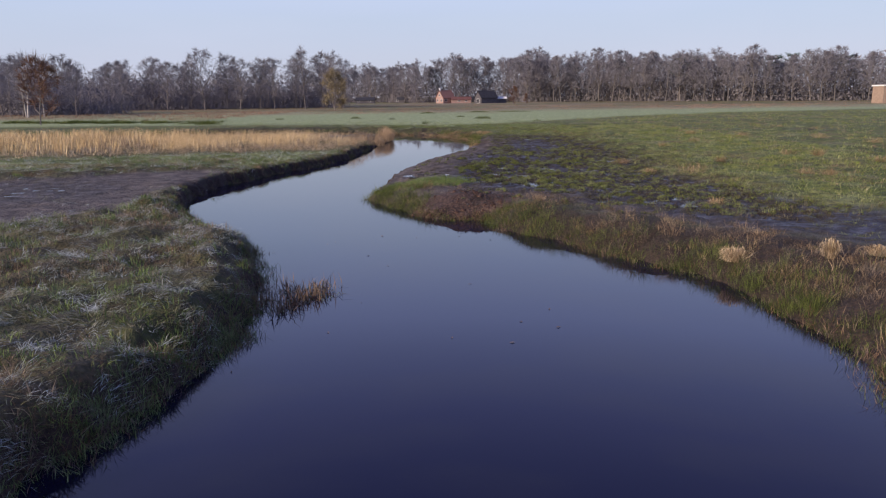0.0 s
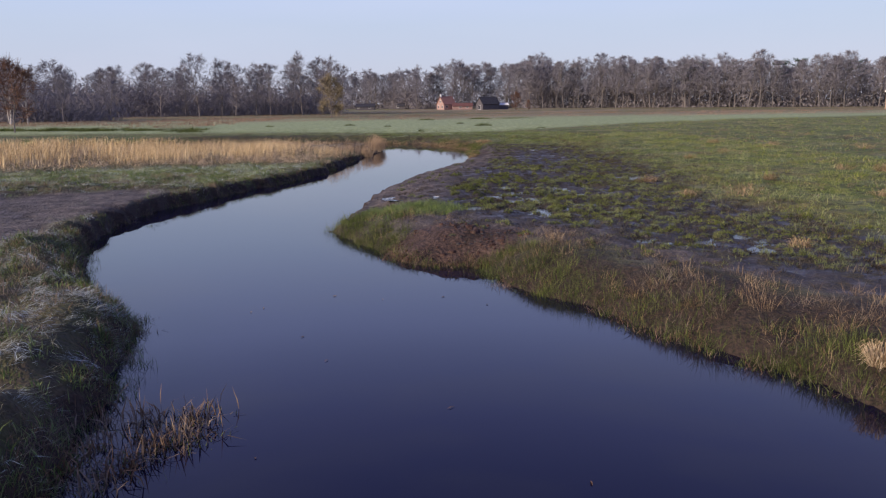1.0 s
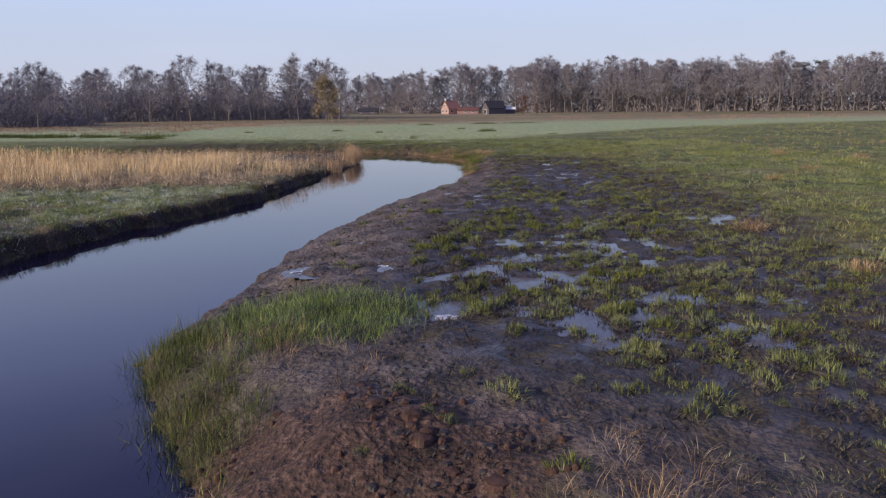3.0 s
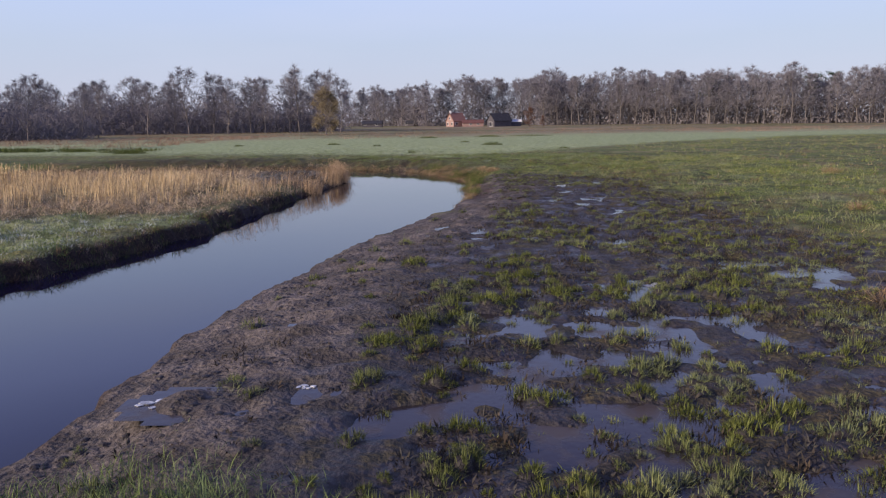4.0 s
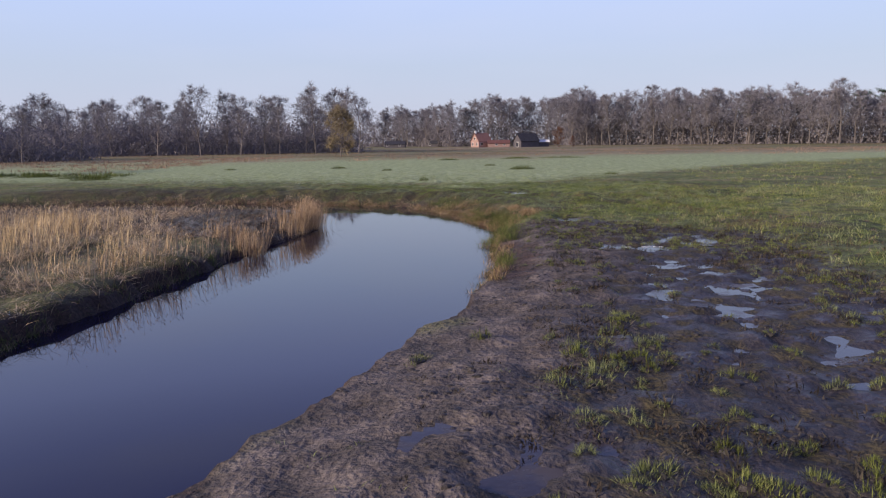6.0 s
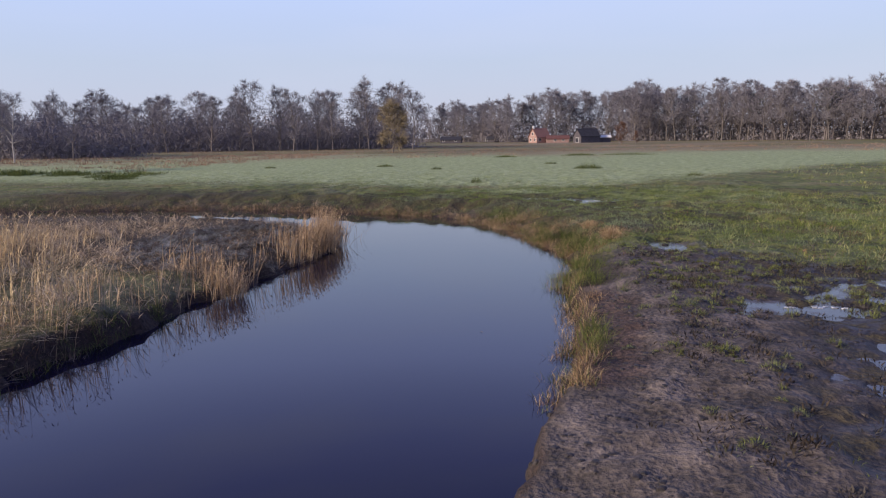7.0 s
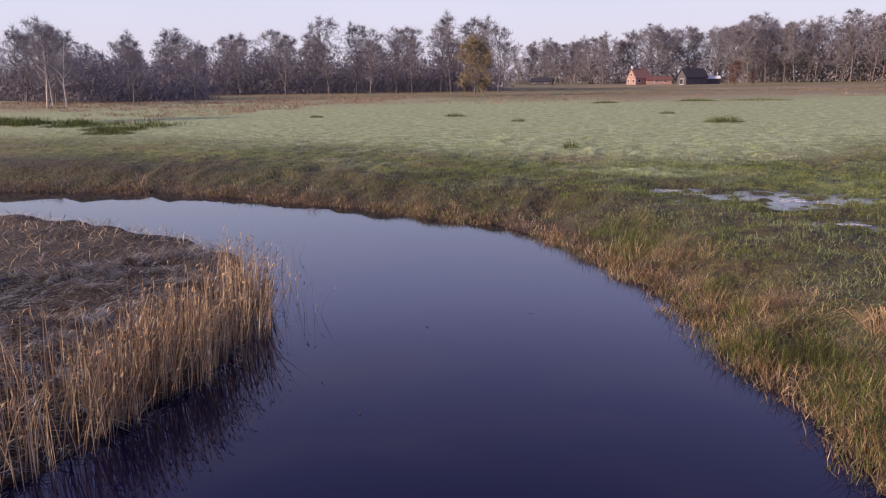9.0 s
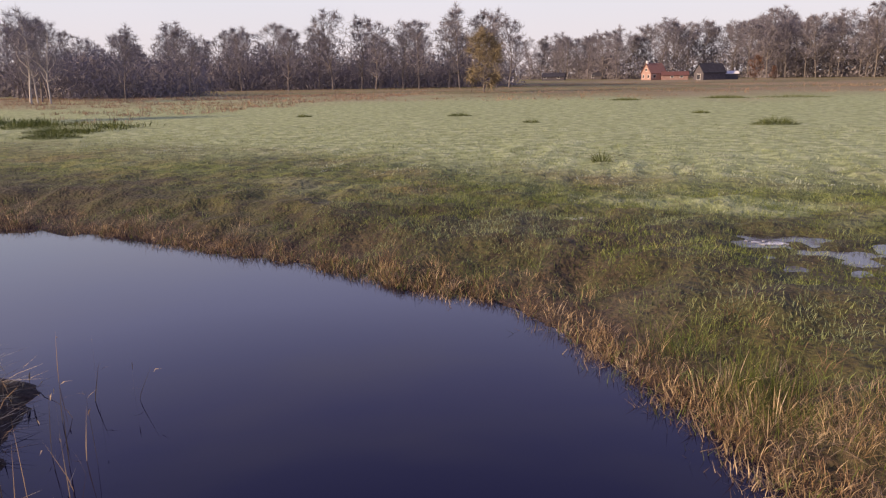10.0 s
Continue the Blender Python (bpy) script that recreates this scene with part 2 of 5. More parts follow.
def ground_material():
    m, n, l, b = material("soil_and_turf", 0.9, 0.42)
    mud, frost, straw, bank, clay = (attribute(n, k) for k in ("mud", "frost", "straw", "bank", "clay"))
    big, mid, fine = noise_tex(n, l, 9.0, 4.0), noise_tex(n, l, 0.7), noise_tex(n, l, 0.07, 4.0)
    turf = ramp(n, l, maths(n, l, "ADD", maths(n, l, "MULTIPLY", big, 0.5), maths(n, l, "MULTIPLY", mid, 0.5)),
                [(0.36, (0.030, 0.039, 0.009)), (0.5, (0.095, 0.124, 0.022)), (0.64, (0.195, 0.20, 0.052))])
    rime = ramp(n, l, mid, [(0.3, (0.18, 0.225, 0.085)), (0.5, (0.285, 0.345, 0.155)), (0.72, (0.41, 0.455, 0.265))])
    dry = ramp(n, l, maths(n, l, "ADD", maths(n, l, "MULTIPLY", mid, 0.5), maths(n, l, "MULTIPLY", fine, 0.5)),
               [(0.3, (0.13, 0.092, 0.055)), (0.55, (0.27, 0.20, 0.12)), (0.75, (0.44, 0.36, 0.25))])
    soil = ramp(n, l, maths(n, l, "ADD", maths(n, l, "MULTIPLY", mid, 0.55), maths(n, l, "MULTIPLY", fine, 0.45)),
                [(0.34, (0.022, 0.018, 0.016)), (0.50, (0.080, 0.065, 0.058)), (0.68, (0.18, 0.148, 0.130))])
    slick = ramp(n, l, maths(n, l, "ADD", maths(n, l, "MULTIPLY", mid, 0.5), maths(n, l, "MULTIPLY", fine, 0.5)),
                 [(0.32, (0.012, 0.010, 0.010)), (0.52, (0.034, 0.029, 0.030)), (0.72, (0.080, 0.067, 0.066))])
    soil = mixed(n, l, attribute(n, "wet"), soil, slick)
    lump = maths(n, l, "MULTIPLY", maths(n, l, "SUBTRACT", noise_tex(n, l, 0.5, 3.0), 0.49), 9.0, True)       # withered moss on the mud
    lump = maths(n, l, "MULTIPLY", lump, maths(n, l, "MULTIPLY", attribute(n, "wet"), 0.85))
    soil = mixed(n, l, lump, soil, ramp(n, l, fine, [(0.3, (0.016, 0.013, 0.006)), (0.7, (0.085, 0.068, 0.028))]))
    # peat with the shade of cut banks and plant gaps put into its colour
    shaded_peat = ramp(n, l, fine, [(0.3, (0.009, 0.006, 0.005)), (0.7, (0.050, 0.029, 0.022))])
    sere = maths(n, l, "MULTIPLY", maths(n, l, "SUBTRACT", noise_tex(n, l, 3.2, 4.0), 0.47), 4.0, True)
    turf = mixed(n, l, maths(n, l, "MULTIPLY", sere, 0.75), turf, ramp(n, l, fine, [(0.3, (0.055, 0.038, 0.017)), (0.7, (0.25, 0.185, 0.085))]))
    hoar = maths(n, l, "MULTIPLY", maths(n, l, "SUBTRACT", noise_tex(n, l, 2.1, 4.0), 0.54), 5.0, True)
    turf = mixed(n, l, maths(n, l, "MULTIPLY", hoar, 0.28), turf, (0.33, 0.37, 0.24))
    # near-black patches: bare soil and the shade between tussocks, put into the colour
    gap_shade = maths(n, l, "MULTIPLY", maths(n, l, "SUBTRACT", 0.50, noise_tex(n, l, 0.30, 4.0)), 7.0, True)
    turf = mixed(n, l, maths(n, l, "MULTIPLY", gap_shade, 0.65), turf, (0.018, 0.017, 0.008))
    rime = mixed(n, l, maths(n, l, "MULTIPLY", gap_shade, 0.45), rime, (0.05, 0.065, 0.022))
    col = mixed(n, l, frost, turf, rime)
    col = mixed(n, l, straw, col, dry)
    col = mixed(n, l, mud, col, soil)
    col = mixed(n, l, bank, col, shaded_peat)
    col = mixed(n, l, clay, col, ramp(n, l, maths(n, l, "ADD", maths(n, l, "MULTIPLY", mid, 0.4), maths(n, l, "MULTIPLY", fine, 0.6)), [(0.36, (0.012, 0.007, 0.005)), (0.52, (0.056, 0.031, 0.023)), (0.70, (0.155, 0.100, 0.076))]))
    l.new(col, b.inputs["Base Color"])
    damp = maths(n, l, "MULTIPLY", maths(n, l, "SUBTRACT", attribute(n, "wet"), lump, True), maths(n, l, "MULTIPLY", maths(n, l, "SUBTRACT", mid, 0.3), 2.5, True), True)
    l.new(maths(n, l, "SUBTRACT", 0.92, maths(n, l, "MULTIPLY", damp, 0.66)), b.inputs["Roughness"])
    clod = noise_tex(n, l, 0.16, 3.0)
    bump(n, l, b, maths(n, l, "ADD", maths(n, l, "MULTIPLY", fine, 0.5), maths(n, l, "ADD", clod, maths(n, l, "MULTIPLY", mid, 1.5))), 1.0, 0.09)
    return m


def water_material():
    m, n, l, b = material("dark_river_water", 0.03, 0.5)
    b.inputs["Base Color"].default_value = (0.004, 0.0035, 0.018, 1)
    b.inputs["IOR"].default_value = 1.333
    swell, ripple = noise_tex(n, l, 1.6, 2.0), noise_tex(n, l, 0.22, 2.0)
    where = maths(n, l, "MULTIPLY", maths(n, l, "SUBTRACT", noise_tex(n, l, 5.0, 2.0), 0.5), 4.0, True)
    h = maths(n, l, "ADD", swell, maths(n, l, "MULTIPLY", maths(n, l, "MULTIPLY", ripple, where), 0.3))
    bump(n, l, b, h, 0.035, 0.02)
    return m


def pool_material():
    """Shallow standing water over mud, clouded by silt and dulled by thin ice in places."""
    m, n, l, b = material("puddle_water", 0.15, 0.5)
    b.inputs["IOR"].default_value = 1.36
    silt = maths(n, l, "MULTIPLY", maths(n, l, "SUBTRACT", noise_tex(n, l, 0.6, 4.0), 0.50), 6.0, True)
    l.new(mixed(n, l, silt, (0.026, 0.021, 0.022), (0.070, 0.056, 0.052)), b.inputs["Base Color"])
    l.new(maths(n, l, "ADD", maths(n, l, "MULTIPLY", silt, 0.25), 0.12), b.inputs["Roughness"])
    l.new(maths(n, l, "SUBTRACT", 0.5, maths(n, l, "MULTIPLY", silt, 0.3)), b.inputs["Specular IOR Level"])
    bump(n, l, b, noise_tex(n, l, 0.10, 3.0), 0.12, 0.02)
    return m


SOIL, WATER, POOL = ground_material(), water_material(), pool_material()
CLOD = surface_material("wet_clod", [(0.3, (0.012, 0.010, 0.009)), (0.5, (0.030, 0.025, 0.023)), (0.75, (0.075, 0.061, 0.053))], 0.12, 0.6, 0.35)
EARTH = surface_material("reddish_earth", [(0.3, (0.016, 0.009, 0.006)), (0.5, (0.060, 0.033, 0.025)), (0.75, (0.15, 0.095, 0.072))], 0.12, 0.85, 0.2)
ICE = surface_material("white_ice", [(0.38, (0.10, 0.10, 0.12)), (0.50, (0.36, 0.38, 0.42)), (0.64, (0.72, 0.74, 0.78))], 0.16, 0.35, 0.5)
BARK = surface_material("grey_brown_bark", [(0.3, (0.12, 0.104, 0.10)), (0.7, (0.20, 0.176, 0.168))], 1.5)
PALE_BARK = surface_material("pale_bark", [(0.3, (0.11, 0.096, 0.088)), (0.7, (0.21, 0.188, 0.17))], 1.5)
WHITE_BARK = surface_material("birch_bark", [(0.3, (0.30, 0.27, 0.24)), (0.7, (0.52, 0.48, 0.44))], 0.7)
# bare twigs: distance haze is put into the colour, paler and bluer than bark
HAZED_TWIG = plant_material("hazed_twigs", [(0.0, (0.152, 0.145, 0.166)), (0.5, (0.190, 0.179, 0.198)), (1.0, (0.225, 0.210, 0.220))], patch=9.0)
RED_TWIG = plant_material("reddish_twigs", [(0.0, (0.09, 0.045, 0.035)), (0.5, (0.15, 0.085, 0.06)), (1.0, (0.23, 0.14, 0.10))], patch=6.0)
WILLOW_TWIG = plant_material("willow_twigs", [(0.0, (0.17, 0.135, 0.085)), (0.5, (0.25, 0.205, 0.13)), (1.0, (0.34, 0.28, 0.18))], patch=4.0)
NEEDLE = plant_material("pine_needles", [(0.0, (0.02, 0.04, 0.025)), (0.5, (0.04, 0.07, 0.04)), (1.0, (0.07, 0.11, 0.06))], patch=3.0)
# thicket: the far woods' haze is put into this colour too
HAZED_THICKET = plant_material("hazed_thicket_twigs", [(0.0, (0.150, 0.140, 0.156)), (0.5, (0.185, 0.171, 0.186)), (1.0, (0.22, 0.203, 0.21))], patch=9.0)

# ---- the river's plan ----
RIGHT_SHORE = [(6.5, -60), (6.3, 0), (6.6, 8), (6.95, 12.4), (7.3, 15), (7.15, 17.9), (6.35, 20.4), (5.1, 22.1), (3.6, 24.6), (2.3, 26.2), (1.6, 28.1),
               (0.9, 28.5), (-0.5, 29.1), (-1.7, 31.1), (-3.1, 33.6), (-3.15, 35.2), (-2.95, 37.5), (-2.8, 40.5), (-2.45, 44.2), (-1.65, 49.0),
               (-0.6, 53.4), (0.7, 57.6), (1.9, 60.9), (2.6, 63.5), (2.62, 66), (2.7, 69.5), (2.75, 73), (2.8, 75.8), (2.5, 78.4), (1.65, 80.8),
               (0.45, 84.0), (-1.3, 87.0), (-3.6, 89.2), (-6.3, 90.3), (-9, 91.3), (-13, 92.4), (-18, 93.2), (-24, 92.6), (-34, 91), (-50, 91.5), (-90, 93)]
LEFT_SHORE = [(-7, -60), (-5.6, 0), (-5.1, 6), (-4.75, 10.2), (-4.4, 12.3), (-3.9, 14.2), (-3.6, 16.0), (-4.3, 19.0), (-5.3, 22.6), (-7.3, 25.3), (-9.6, 28.8),
              (-11.0, 32.4), (-11.8, 36.4), (-11.5, 40.5), (-10.4, 44.9), (-9.2, 48.5), (-8.0, 52.5), (-7.3, 56.2), (-7.1, 60), (-6.8, 64), (-6.6, 67),
              (-6.3, 70), (-5.8, 73), (-5.5, 77), (-5.7, 79.4), (-6.9, 82.0), (-9.3, 84.4), (-12, 85.9), (-16, 86.9), (-21, 87.2), (-26, 86.3), (-36, 84), (-52, 84.5), (-90, 86)]
RIGHT_LINE, LEFT_LINE = spline(RIGHT_SHORE), spline(LEFT_SHORE)
RIVER = np.vstack([RIGHT_LINE, LEFT_LINE[::-1]])
MUD = [(-3.4, 33.2), (-1.5, 31.3), (1.5, 29.2), (4.9, 26.6), (7.9, 22.6), (12.0, 18.5), (17.0, 21.5), (12.5, 27.5), (12.6, 31), (11.8, 34), (11.2, 38), (11.8, 43), (13.0, 46),
       (13.2, 49), (12.2, 53), (12.6, 58), (12.0, 64), (11.4, 69), (8.8, 72.5), (6.4, 76.5), (4.4, 75.5), (3.3, 72), (2.0, 66), (1.2, 61), (-2.5, 49), (-4.0, 40)]
LEFT_FLAT = [(-11.3, 30.5), (-11.9, 35.5), (-11.4, 42.5), (-14.5, 43.5), (-21, 38.5), (-30, 36), (-26, 27), (-15, 23.5), (-11.5, 26.5)]
FROST_LINE = [(-300, 112), (-60, 110), (-43, 108), (-28, 107), (-13, 104), (-4, 100.5), (3, 98.5), (7, 101), (9, 104), (18, 115), (37, 133), (60, 150), (95, 160), (300, 165)]
# pools: middle, half widths, fullness
POOLS = [(9.5, 45.8, 1.2, 1.6, 1.0), (4.6, 41.6, 0.6, 1.0, 0.9), (0.2, 41.4, 0.7, 0.4, 0.50), (5.7, 40.0, 0.5, 0.9, 0.8), (-1.0, 38.3, 0.7, 0.4, 0.40),
         (0.2, 38.7, 0.6, 0.5, 0.62), (1.6, 35.4, 0.5, 1.0, 0.9), (1.9, 37.6, 1.3, 0.7, 0.95), (3.0, 37.1, 0.8, 1.1, 1.0), (4.1, 38.2, 0.7, 0.8, 0.9),
         (3.7, 35.0, 0.8, 1.7, 0.8), (6.2, 34.0, 1.0, 0.8, 0.95), (2.6, 41.7, 0.6, 0.9, 0.9), (5.6, 44.3, 1.0, 0.8, 0.9), (5.2, 42.0, 0.8, 1.2, 0.95)]
POOLS += [(6.2, 40.4, 0.6, 0.7, 0.9), (5.4, 38.5, 3.6, 6.0, 0.58), (6.3, 50.2, 1.3, 1.2, 0.7), (3.1, 51.5, 1.4, 1.6, 0.4), (7.0, 57.0, 1.8, 4.5, 0.34), (7.4, 62.5, 2.0, 4.5, 0.40), (8.8, 69.0, 1.4, 1.6, 0.9),
          (7.2, 67.4, 1.6, 0.9, 0.95), (6.0, 75.5, 0.7, 1.3, 0.9), (5.8, 78.4, 0.7, 0.9, 0.85), (4.3, 91.6, 3.0, 2.0, 0.9), (5.3, 87.6, 1.5, 1.0, 0.8), (2.0, 92.7, 1.6, 0.9, 0.85),
          (-2.6, 94.3, 0.7, 0.6, 0.8), (8.5, 28.5, 2.4, 1.4, 0.6), (-19.5, 34.2, 6.5, 3.2, 0.5)]


def level_of(x, y):
    """Height of the pools: nearly flat, lower on the left flat."""
    return 0.60 - 0.12 * step(-8, -12, x)


def survey(x, y):
    """Ground height and its cover: returns z, distance to the shore, left side or not, mud, pool depth."""
    x, y = np.asarray(x, float), np.asarray(y, float)
    dr, dl = edge_distance(x, y, RIGHT_LINE), edge_distance(x, y, LEFT_LINE)
    jag = np.where(x < -3.4, 0.85, 0.45) * (fbm(x, y, 0.8, 3) - 0.5) + 0.5 * (fbm(x, y, 2.6, 5) - 0.5)
    d = np.where(inside(x, y, RIVER), -1.0, 1.0) * np.minimum(dr, dl) + jag
    left = dl < dr
    k = [-60, 29, 33, 36, 60, 64, 74, 78, 400]
    lip_r, w1_r, w2_r = (np.interp(y, k, v) for v in ([.15, .15, .2, .30, .30, .42, .35, .1, .1], [.5, .5, .3, .15, .15, .2, .3, .5, .5], [1.9, 1.9, 2.4, 3.2, 3.2, 2.3, 1.6, 2.8, 2.8]))
    k = [-60, 22, 28, 36, 66, 70, 400]
    lip_l, w1_l, w2_l = (np.interp(y, k, v) for v in ([.25, .25, .40, .45, .32, .12, .12], [.3, .3, .15, .12, .15, .4, .4], [.9, .9, 1.2, .8, .9, 1.4, 1.4]))
    lip, w1, w2 = np.where(left, lip_l, lip_r), np.where(left, w1_l, w1_r), np.where(left, w2_l, w2_r)
    flat = step(-0.6, 0.8, signed(x, y, LEFT_FLAT) + 1.5 * (fbm(x, y, 2.0, 31) - 0.5)) * left
    top = np.where(left, 0.74 - 0.14 * flat - 0.22 * step(41, 47, y), 0.76) + 0.10 * (fbm(x, y, 14.0, 9) - 0.5) - 0.10 * left * step(77, 83, y) * step(-60, -40, x)
    mud = step(-1.0, 1.0, signed(x, y, MUD) + 2.4 * (fbm(x, y, 2.2, 11) - 0.5)) * ~left
    mud = np.maximum(mud, flat)
    rough = np.where(left, np.where(y < 48, 0.58, 0.30), 0.26) * (fbm(x, y, 1.0, 13) - 0.5) * (1 - 0.75 * mud) * step(125, 98, y) * step(60, 25, np.abs(x)) + (1 - 0.8 * flat) * mud * (0.11 * (fbm(x, y, 0.8, 17) - 0.5) + 0.11 * (vnoise(x, y, 0.34, 19) - 0.5))
    rough = rough + ~left * 0.24 * (fbm(x, y, 0.6, 34, 2) - 0.5) * (step(74, 79, y) * step(116, 100, y) * step(-40, -25, x) * step(24, 16, x) + 0.7 * step(10, 13, x) * step(24, 16, x) * step(76, 70, y)) * (1 - mud)
    z = np.where(d > 0, lip * step(0, 1, d / w1) + (top - lip) * step(0, 1, d / w2) + rough * step(0, 0.8, d), -0.10 - 0.7 * step(0, 2.2, -d))
    z = z - 0.07 * mud * ~left * step(0.6, 2.5, d)
    p = np.zeros_like(x)
    for cx, cy, ax, ay, full in POOLS:
        r = np.sqrt(((x - cx) / ax) ** 2 + ((y - cy) / ay) ** 2)
        p = np.maximum(p, full * step(1.6, 0.3, r))
    lev = level_of(x, y)
    p = p * step(0.7, 1.5, d)
    # hollows, trodden holes and clods round the pools
    hollow = (0.20 * (fbm(x, y, 0.7, 27, 2) - 0.5) + 0.14 * (vnoise(x, y, 0.33, 33) - 0.5)) * (1 - 0.7 * flat)
    z = z + (lev + 0.062 - 0.086 * p + hollow - z) * step(0.05, 0.35, p)
    deep = np.where(p > 0.05, (lev - z) / 0.05, -3.0)
    return z, d, left, mud, deep


def axis(lo, fine_lo, fine_hi, hi, fine, growth):
    mid = np.arange(fine_lo, fine_hi, fine)
    up, down, s = [fine_hi], [fine_lo], fine
    while up[-1] < hi:
        s *= growth
        up.append(up[-1] + s)
    s = fine
    while down[-1] > lo:
        s *= growth
        down.append(down[-1] - s)
    return np.concatenate([down[:0:-1], mid, up])


GX = axis(-2600, -20, 14, 2600, 0.23, 1.15)
GY = axis(-400, 10, 96, 3200, 0.22, 1.13)
# twice as fine where the mud is trodden
GX = np.sort(np.concatenate([GX[(GX < -5) | (GX > 12.5)], np.arange(-4.9, 12.5, 0.125)]))
GY = np.sort(np.concatenate([GY[(GY < 28) | (GY > 78)], np.arange(28.1, 78, 0.135)]))
XX, YY = np.meshgrid(GX, GY)
ZZ, DD, LEFT, MUDDY, DEEP = survey(XX, YY)
nx, ny = len(GX), len(GY)
ids = np.arange(nx * ny).reshape(ny, nx)
quads = np.stack([ids[:-1, :-1], ids[:-1, 1:], ids[1:, 1:], ids[1:, :-1]], -1).reshape(-1, 4)
me = mesh_from("ground", np.stack([XX, YY, ZZ], -1).reshape(-1, 3), quads, SOIL, True)


def land(x, y):
    """survey(), read off the built ground."""
    x, y = np.asarray(x, float), np.asarray(y, float)
    i, j = np.clip(np.searchsorted(GX, x) - 1, 0, nx - 2), np.clip(np.searchsorted(GY, y) - 1, 0, ny - 2)
    f, g = (x - GX[i]) / (GX[i + 1] - GX[i]), (y - GY[j]) / (GY[j + 1] - GY[j])

    def read(a):
        return (a[j, i] * (1 - f) + a[j, i + 1] * f) * (1 - g) + (a[j + 1, i] * (1 - f) + a[j + 1, i + 1] * f) * g
    return read(ZZ), read(DD), LEFT[j, i], read(MUDDY), read(DEEP)


def height(x, y):
    return land(x, y)[0]


def ground_at(x, y):
    return float(height(np.array([x]), np.array([y]))[0])


def frost_line(x):
    pts = np.array(FROST_LINE)
    return np.interp(x, pts[:, 0], pts[:, 1])


def in_reedbed(x, y):
    """Land of the reed bed inside the bend, 0 to 1."""
    front = np.interp(x, [-60, -31, -25, -15, -8, -5], [50, 52, 54.5, 57.0, 57.2, 60])
    return step(-1.0, 1.5, y - front + 3 * (fbm(x, y, 2.5, 41) - 0.5)) * (y < 95)


wav = fbm(XX, YY, 9.0, 43)
frost = step(-3, 6, YY - frost_line(XX) + 7 * (fbm(XX, YY, 4.0, 45) - 0.5)) * step(215, 175, YY - 0.25 * np.abs(XX + 10) + 40 * (wav - 0.5))
frost = np.maximum(frost, 0.4 * step(0.38, 0.55, fbm(XX, YY, 1.6, 46)) * LEFT * step(42, 46, YY) * (1 - MUDDY))
brown = 0.3 * step(0.42, 0.6, fbm(XX, YY, 1.3, 47)) * LEFT * (YY < 48) * (1 - MUDDY)
frost = np.maximum(frost, 0.9 * step(1.2, 0.7, np.hypot((XX - 0.5) / 3.0, (YY - 96.2) / 1.3) + 1.2 * (fbm(XX, YY, 0.9, 48) - 0.5)))
reedy = in_reedbed(XX, YY) * LEFT
straw = np.maximum(0.15 * reedy, step(160, 200, YY + 0.35 * np.maximum(0, -20 - XX) - 0.1 * np.maximum(0, XX) + 50 * (wav - 0.5)) * (0.2 + 0.5 * step(0.40, 0.6, fbm(XX, YY * 3, 40.0, 49))))
straw = np.maximum(straw, 0.12 * step(1.3, 0.5, DD) * (YY > 76) * ~LEFT * step(0.4, 0.6, fbm(XX, YY, 1.5, 83)))
straw = np.maximum(straw, brown)
# peat along the banks; on the right lip it paints the undercut's shade
bank = np.where(LEFT, step(0.8, 0.3, DD), np.where(YY < 34, 0.75 * step(1.1, 0.3, DD), np.where(YY < 76, 0.9 * step(0.32, 0.10, DD + 0.3 * (fbm(XX, YY, 0.5, 36) - 0.5)), step(0.6, 0.2, DD))))
# peat spread under the plants: the shade between tussocks is in the colour
bank = np.maximum(bank, 0.6 * (1 - MUDDY) * LEFT * step(50, 44, YY) * step(-30, -20, XX))
bank = np.maximum(bank, 0.5 * reedy * step(-34, -26, XX))
bank = np.maximum(bank, 0.9 * reedy * step(68, 74, YY))
bank = np.maximum(bank, 0.85 * reedy * step(1.35, 0.9, np.hypot((XX + 8.4) / 3.4, (YY - 77.3) / 6.0)))
bank = np.maximum(bank, 0.95 * step(6.5, 3.5, DD + 2 * (fbm(XX, YY, 2.0, 50) - 0.5)) * ~LEFT * step(36, 33, YY) * (1 - MUDDY))
bank = np.maximum(bank, 0.72 * step(10.0, 6.0, DD + 5 * (fbm(XX, YY, 1.5, 53) - 0.5)) * step(76, 79, YY) * step(97, 92, YY - 0.15 * np.abs(XX)) * step(-40, -25, XX) * ~LEFT)
bank = np.maximum(bank, 0.9 * step(1.5, 0.6, DD + 0.8 * (fbm(XX, YY, 0.9, 54) - 0.5)) * (YY > 70) * ~LEFT)
clay = 0.95 * step(1.15, 0.7, np.hypot((XX - 0.9) / 2.3, (YY - 29.9) / 1.5) + 0.5 * (fbm(XX, YY, 0.8, 60) - 0.5)) * ~LEFT
clay = np.maximum(clay, 0.8 * step(1.2, 0.7, np.hypot((XX - 3.1) / 0.9, (YY - 66.3) / 3.6) + 0.7 * (fbm(XX, YY, 0.7, 60) - 0.5)) * ~LEFT)
for key, values in (("clay", clay), ("mud", MUDDY), ("frost", frost), ("straw", straw), ("bank", bank), ("wet", MUDDY * np.where(LEFT, 0.05 + 0.45 * step(1.2, 0.7, np.hypot((XX + 20) / 7.5, (YY - 34) / 5)), 1.0) * step(2.2, 4.8, DD + 2.5 * (fbm(XX, YY, 1.6, 52) - 0.5)))):
    me.attributes.new(key, "FLOAT", "POINT").data.foreach_set("value", np.asarray(values, np.float32).ravel())
